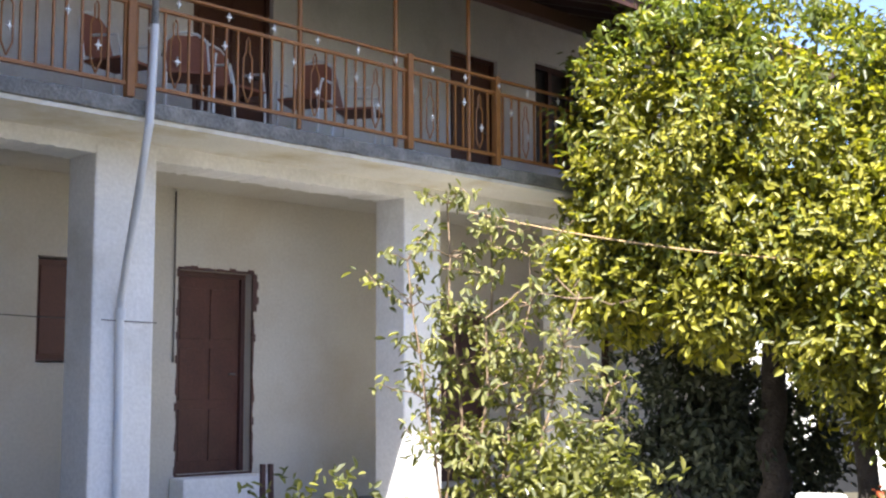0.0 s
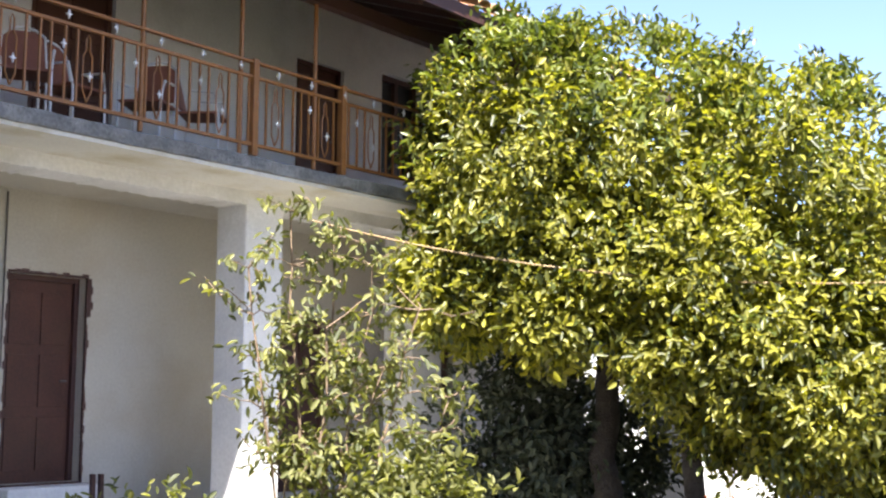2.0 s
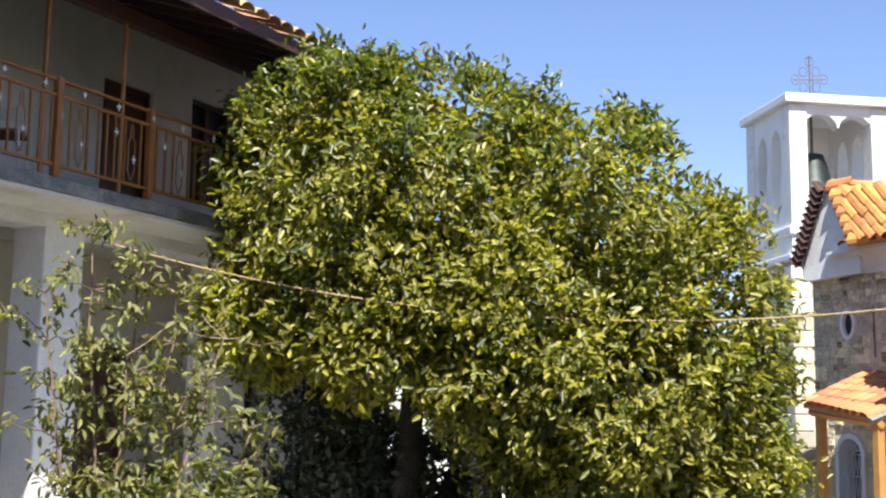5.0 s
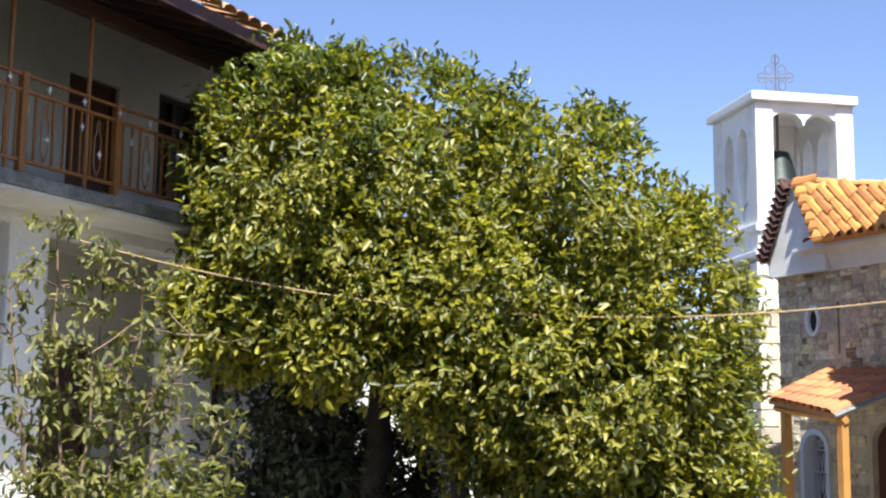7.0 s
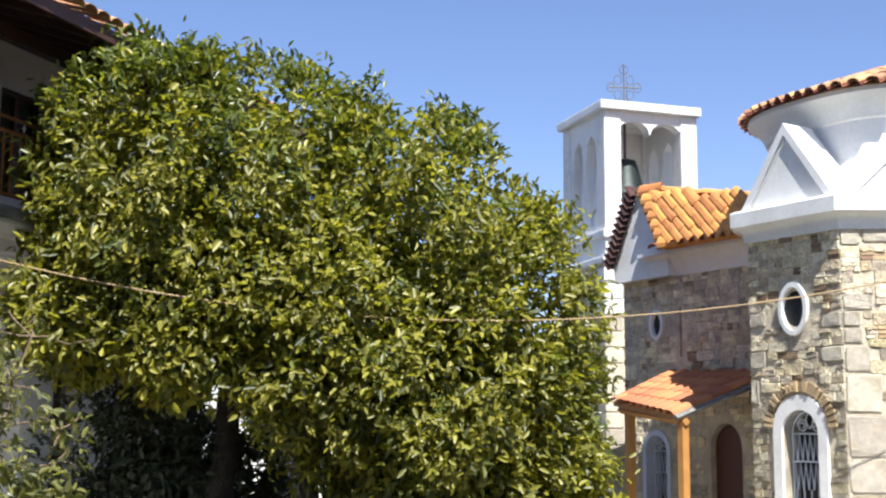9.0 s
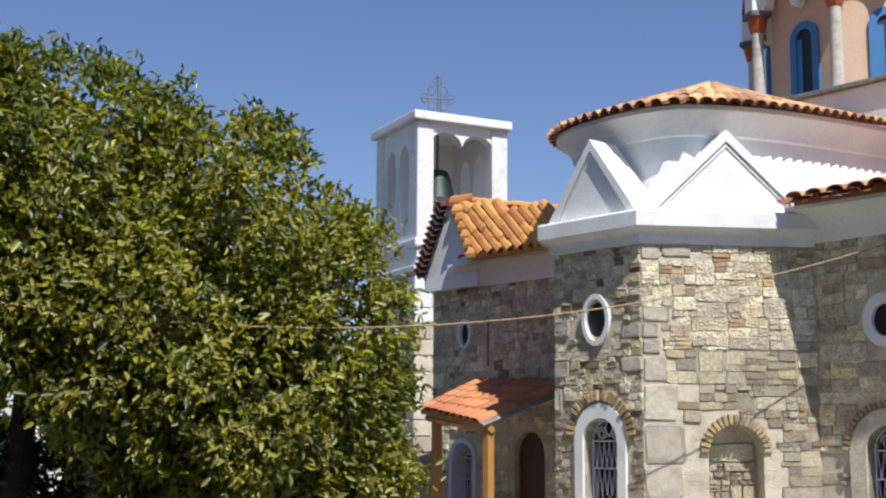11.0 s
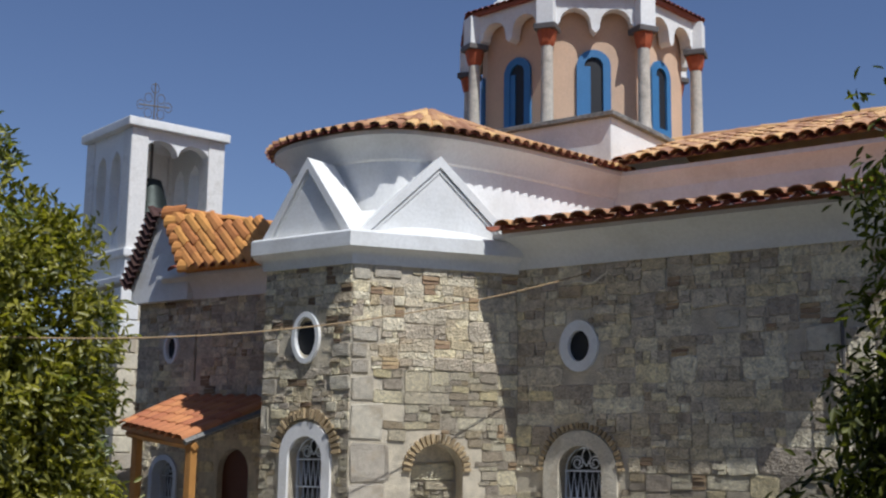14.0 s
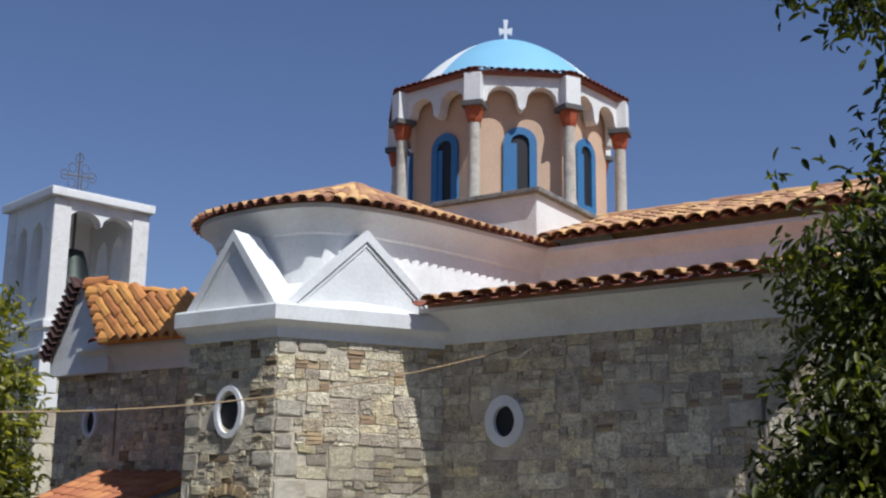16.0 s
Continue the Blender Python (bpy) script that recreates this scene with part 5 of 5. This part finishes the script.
bm = bmesh.new()
base = at(74.5, 0, 6.6)
base[2] = 0
p, r = limb(rng, base, at(73.5, 24, 6.6), 0.13, 0.05, 8, 0.05)
tube(bm, p, r, 10)
part("trunk", bm, BARK, near, "", True)
n_tips, n_outs, rows_ = [], [], []
ends = [(64.6, 26.0), (69.8, 23.5), (70.2, 21.5), (70.4, 19), (68.6, 15.2), (66.2, 14.2), (67.4, 12.2), (65.2, 11.6), (66.7, 10), (65.8, 8.8), (67.2, 7), (65.0, 5.5), (64.4, 3.5), (64.0, 2.2), (65.2, 1), (66.7, 3), (68.2, 5), (69.2, 9), (70.2, 12), (69.2, 1.5), (67.2, -1), (64.6, -1), (71.2, 6), (71.2, -2), (68.2, -3), (70.2, 3), (65.6, 3.5), (66.2, -2.5), (67.7, 9), (68.2, 11), (69.0, 7), (70.5, 8.5), (71.5, 10.5), (70.8, 0), (69.6, -3), (67.5, 2), (66.4, 6.6), (68.6, 0.2), (71.6, 2.5), (63.2, -1.0), (62.6, -2.0), (63.6, -2.4), (66.0, 0.2)]
for k, (h, e) in enumerate(ends):
    tip = at(h + (1.3 if e > 4 else 0.8), e, 6.4 + rng.uniform(-0.5, 0.5))
    st = np.array(p[min(8, max(2, int((tip[2]) / 0.62)))])
    b, rr = limb(rng, st, tip, 0.03, 0.006, 7, 0.06)
    rows_.append((b, rr))
    for q_ in range(4, 8):
        for _ in range(9):
            a = rng.normal(0, 1, 3)
            a[2] -= 0.3
            a /= np.linalg.norm(a)
            en = np.array(b[q_]) + a * rng.uniform(0.05, 0.26)
            n_tips.append(en)
            n_outs.append(a)
n_tips, n_outs = np.array(n_tips), np.array(n_outs)
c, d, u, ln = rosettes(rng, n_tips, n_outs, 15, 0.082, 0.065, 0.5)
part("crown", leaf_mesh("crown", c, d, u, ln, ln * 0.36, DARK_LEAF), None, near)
for b, rr in rows_:
    part("limb", tube(bmesh.new(), b, rr, 6), BARK, near, "", True)

# dark bush in the shade under the citrus tree
bush = thing("bush", pose(0, 0, 0), "dark dense shrub in the shade of the tree", "bush")
rng = np.random.default_rng(31)
b_t, b_o = [], []
for h, dist, z, rad in ((10.2, 14.0, 0.8, 0.7), (10.5, 14.0, 1.35, 0.95), (12.6, 14.0, 1.4, 0.9), (14.2, 14.2, 0.9, 0.75), (11.5, 14.3, 1.9, 0.6), (11.5, 14.2, 0.5, 0.9), (15.5, 14.8, 1.1, 0.6)):
    c0 = at(h, 0, dist)
    c0[2] = z
    q = unit(rng.normal(0, 1, (260, 3)))
    b_t.append(c0 + q * rad * rng.uniform(0.6, 1.05, (260, 1)))
    b_o.append(q)
c, d, u, ln = rosettes(rng, np.concatenate(b_t), np.concatenate(b_o), 7, 0.11, 0.05, 0.2)
part("foliage", leaf_mesh("foliage", c, d, u, ln, ln * 0.45, BUSH_LEAF), None, bush)
for h in (9.5, 10.8, 12.3):
    c0 = at(h, 0, 14.0)
    part("stem", tube(bmesh.new(), [(c0[0], c0[1], 0), (c0[0] + 0.05, c0[1], 1.5)], [0.04, 0.02], 6), BARK, bush)

# second slim trunk to the side of the citrus tree
slim = thing("young_tree", pose(0, 0, 0), "slim dark trunk of a smaller citrus", "tree")
c0 = at(18.4, 0, 12.4)
c0[2] = 0
part("trunk", tube(bmesh.new(), [tuple(c0), tuple(c0 + [0.03, 0, 0.8]), tuple(c0 + [-0.02, 0, 1.5]), tuple(c0 + [0.1, 0, 2.6])], [0.12, 0.1, 0.09, 0.05], 10), BARK, slim, "", True)

# weeds before the arcade
weeds = []
rng = np.random.default_rng(41)
for h, e, n in ((-7.0, -5.6, 16), (-5.4, -5.2, 40), (-4.4, -5.5, 24), (4.9, -3.7, 90), (6.2, -3.8, 110), (7.5, -4.2, 80), (2.6, -4.9, 50)):
    w = thing("weed_plant", pose(0, 0, 0), "low leafy weed in the yard", "plant", "weeds before the arcade")
    top = at(h, e, 8.3)
    st = np.array([top[0], top[1], 0.0])
    q = rng.normal(0, 0.14, (n, 3)) * np.array([1.3, 1.3, 1.2])
    tt = top + q + np.array([0, 0, -0.08])
    low_part = st + (top - st) * rng.uniform(0.3, 0.95, (n, 1)) + rng.normal(0, 0.1, (n, 3))
    pts = np.concatenate([tt, low_part])
    c, d, u, ln = rosettes(rng, pts, unit(rng.normal(0, 1, pts.shape) + [0, 0, 0.6]), 4, 0.09, 0.03, 0.2)
    part("leaves", leaf_mesh("leaves", c, d, u, ln, ln * 0.42, SAPLING_LEAF), None, w)
    part("stem", tube(bmesh.new(), [tuple(st), tuple(top)], [0.015, 0.005], 5), TWIG, w)

# ---- rope across the yard ----
ROPE_A, ROPE_B = 3.531, -0.279
ra, rb_ = Vector(at(1.2, 8.0, 12.0)), Vector(CHURCH @ Vector((-7.2, 12.97, 0)))
rb_.z = 1.75 + math.tan(radians(8.6)) * math.hypot(rb_.x, rb_.y)
pts = []
for i in range(61):
    t = i / 60
    q = ra.lerp(rb_, t)
    q.z -= ROPE_A * t * (1 - t) + ROPE_B * t * (1 - t) * (2 * t - 1)
    pts.append(q)
rope = thing("rope", pose(0, 0, 0), "thin sagging rope strung from the house to the church", "rope")
part("line", tube(bmesh.new(), pts, 0.0085, 6), ROPE, rope, "", True)
part("knot", tube(bmesh.new(), [rb_, rb_ + Vector((0.0, 0.0, -0.03)), rb_ + Vector((0.02, -0.02, 0.04))], 0.02, 6), ROPE, rope)
scrap = [CHURCH @ Vector((-7.45 + 0.55 * i / 6, 12.9, 3.83 + 0.04 * math.sin(i * 1.3) + 0.018 * i)) for i in range(7)]
scr = thing("rope_end", pose(0, 0, 0), "frayed rope end on the stone wall, coloured pale as if sunlit", "rope")
part("strand", tube(bmesh.new(), scrap, [0.006, 0.016, 0.019, 0.016, 0.019, 0.016, 0.006], 6), ROPE_SUNLIT, scr)


# ---- balcony chairs ----
def balcony_chair():
    ch = thing("balcony_chair", pose(0, 0, 0), "white tubular chair with red-brown seat and back", "chair", "chairs on the balcony")
    part("seat", boxed(-0.21, 0.21, -0.2, 0.2, 0.42, 0.45, 0.012), CHAIR_FABRIC, ch)
    bm = bmesh.new()
    prism(bm, [(-0.19, 0.2, 0.5), (0.19, 0.2, 0.5), (0.17, 0.27, 0.82), (0.1, 0.28, 0.88), (-0.1, 0.28, 0.88), (-0.17, 0.27, 0.82)], (0, 0.02, 0))
    part("backrest", bm, CHAIR_FABRIC, ch)
    for s in (-1, 1):
        part("leg", tube(bmesh.new(), [(s * 0.2, -0.2, 0), (s * 0.2, -0.19, 0.42), (s * 0.22, -0.15, 0.62), (s * 0.22, 0.1, 0.64)], 0.013, 6), WHITE_PAINT, ch, "white metal leg and arm")
        part("leg", tube(bmesh.new(), [(s * 0.2, 0.22, 0), (s * 0.2, 0.2, 0.45), (s * 0.18, 0.28, 0.84), (s * 0.1, 0.3, 0.9), (0, 0.3, 0.92)], 0.013, 6), WHITE_PAINT, ch, "white metal leg and back tube")
    return ch


chair = balcony_chair()
chair.matrix_basis = HOUSE @ pose(5.45, 9.0, 3.99, 0, 0, 20)
for x, y, a in ((6.1, 8.95, -30), (6.7, 9.1, 10), (7.45, 9.0, -60), (8.1, 8.95, 35)):
    copy_thing(chair, HOUSE @ pose(x, y, 3.99, 0, 0, a))

# ---- far side of the yard ----
yard = thing("yard_wall", pose(0, 0, 0), "low whitewashed outbuilding across the yard", "building")
part("wall", boxed(3.2, 11.0, 21.0, 21.3, 0, 2.0, 0.02), WHITEWASH, yard)
part("roof", boxed(3.0, 11.2, 20.7, 24.0, 2.0, 2.12, 0.02), CONCRETE, yard)
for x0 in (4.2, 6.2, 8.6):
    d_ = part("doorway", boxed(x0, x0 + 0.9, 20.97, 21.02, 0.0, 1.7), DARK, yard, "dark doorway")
for x in (5.6, 7.6, 9.9):
    part("post", boxed(x, x + 0.25, 20.6, 20.85, 0, 2.0, 0.02), PLASTER, yard)
kerb = thing("planter_wall", pose(0, 0, 0), "low whitewashed kerb round the planting bed", "wall")
for h0, h1, ds in ((15.5, 17.6, 11.8), (18.9, 21.5, 12.4), (3.6, 6.2, 10.2)):
    a0, a1 = Vector(at(h0, 0, ds)), Vector(at(h1, 0, ds))
    sg = part("kerb", rough_edge(boxed(0, (a1 - a0).length, -0.12, 0.12, 0, 0.8 if ds > 11 else 0.95, 0.05), 0.03, ds), WHITEWASH, kerb)
    sg.matrix_basis = pose(a0.x, a0.y, 0, 0, 0, math.degrees(math.atan2(a1.y - a0.y, a1.x - a0.x)))


def flower_pot(h, dist, z):
    c0 = at(h, 0, dist)
    pot = thing("flower_pot", pose(c0[0], c0[1], z), "terracotta pot of red geraniums", "flower pot", "pots in the yard")
    part("pot", lathe(bmesh.new(), [(0.1, 0), (0.15, 0.22), (0.165, 0.22), (0.165, 0.26), (0.13, 0.26), (0.12, 0.2)], (0, 0), 18), TERRACOTTA, pot)
    r2 = np.random.default_rng(int(h * 10))
    q = unit(r2.normal(0, 1, (60, 3))) * 0.15 + [0, 0, 0.36]
    c, d, u, ln = rosettes(r2, q, unit(q - [0, 0, 0.3]), 4, 0.07, 0.02, 0.0)
    part("leaves", leaf_mesh("leaves", c, d, u, ln, ln * 0.7, SAPLING_LEAF), None, pot)
    q = unit(r2.normal(0, 1, (30, 3))) * 0.16 + [0, 0, 0.4]
    c, d, u, ln = rosettes(r2, q, unit(q - [0, 0, 0.3]), 4, 0.05, 0.02, 0.0)
    tagged(part("flower_heads", leaf_mesh("flower_heads", c, d, u, ln, ln * 0.9, RED_PAINT), None, pot), kind="stuff")
    return pot


flower_pot(19.5, 12.0, 0.0).scale = (1.1, 1.1, 1.5)
flower_pot(29.3, 12.0, 0.0).scale = (1.1, 1.1, 1.5)
stand = thing("folding_stand", pose(0, 0, 0), "blue metal folding stand in the yard", "stand")
for h, k in ((23.2, -0.25), (23.2, 0.25)):
    c0 = at(h, 0, 13.0)
    for dy in (-0.2, 0.2):
        part("leg", tube(bmesh.new(), [(c0[0] + k, c0[1] + dy, 0), (c0[0], c0[1] + dy, 1.25)], 0.018, 6), BLUE, stand)
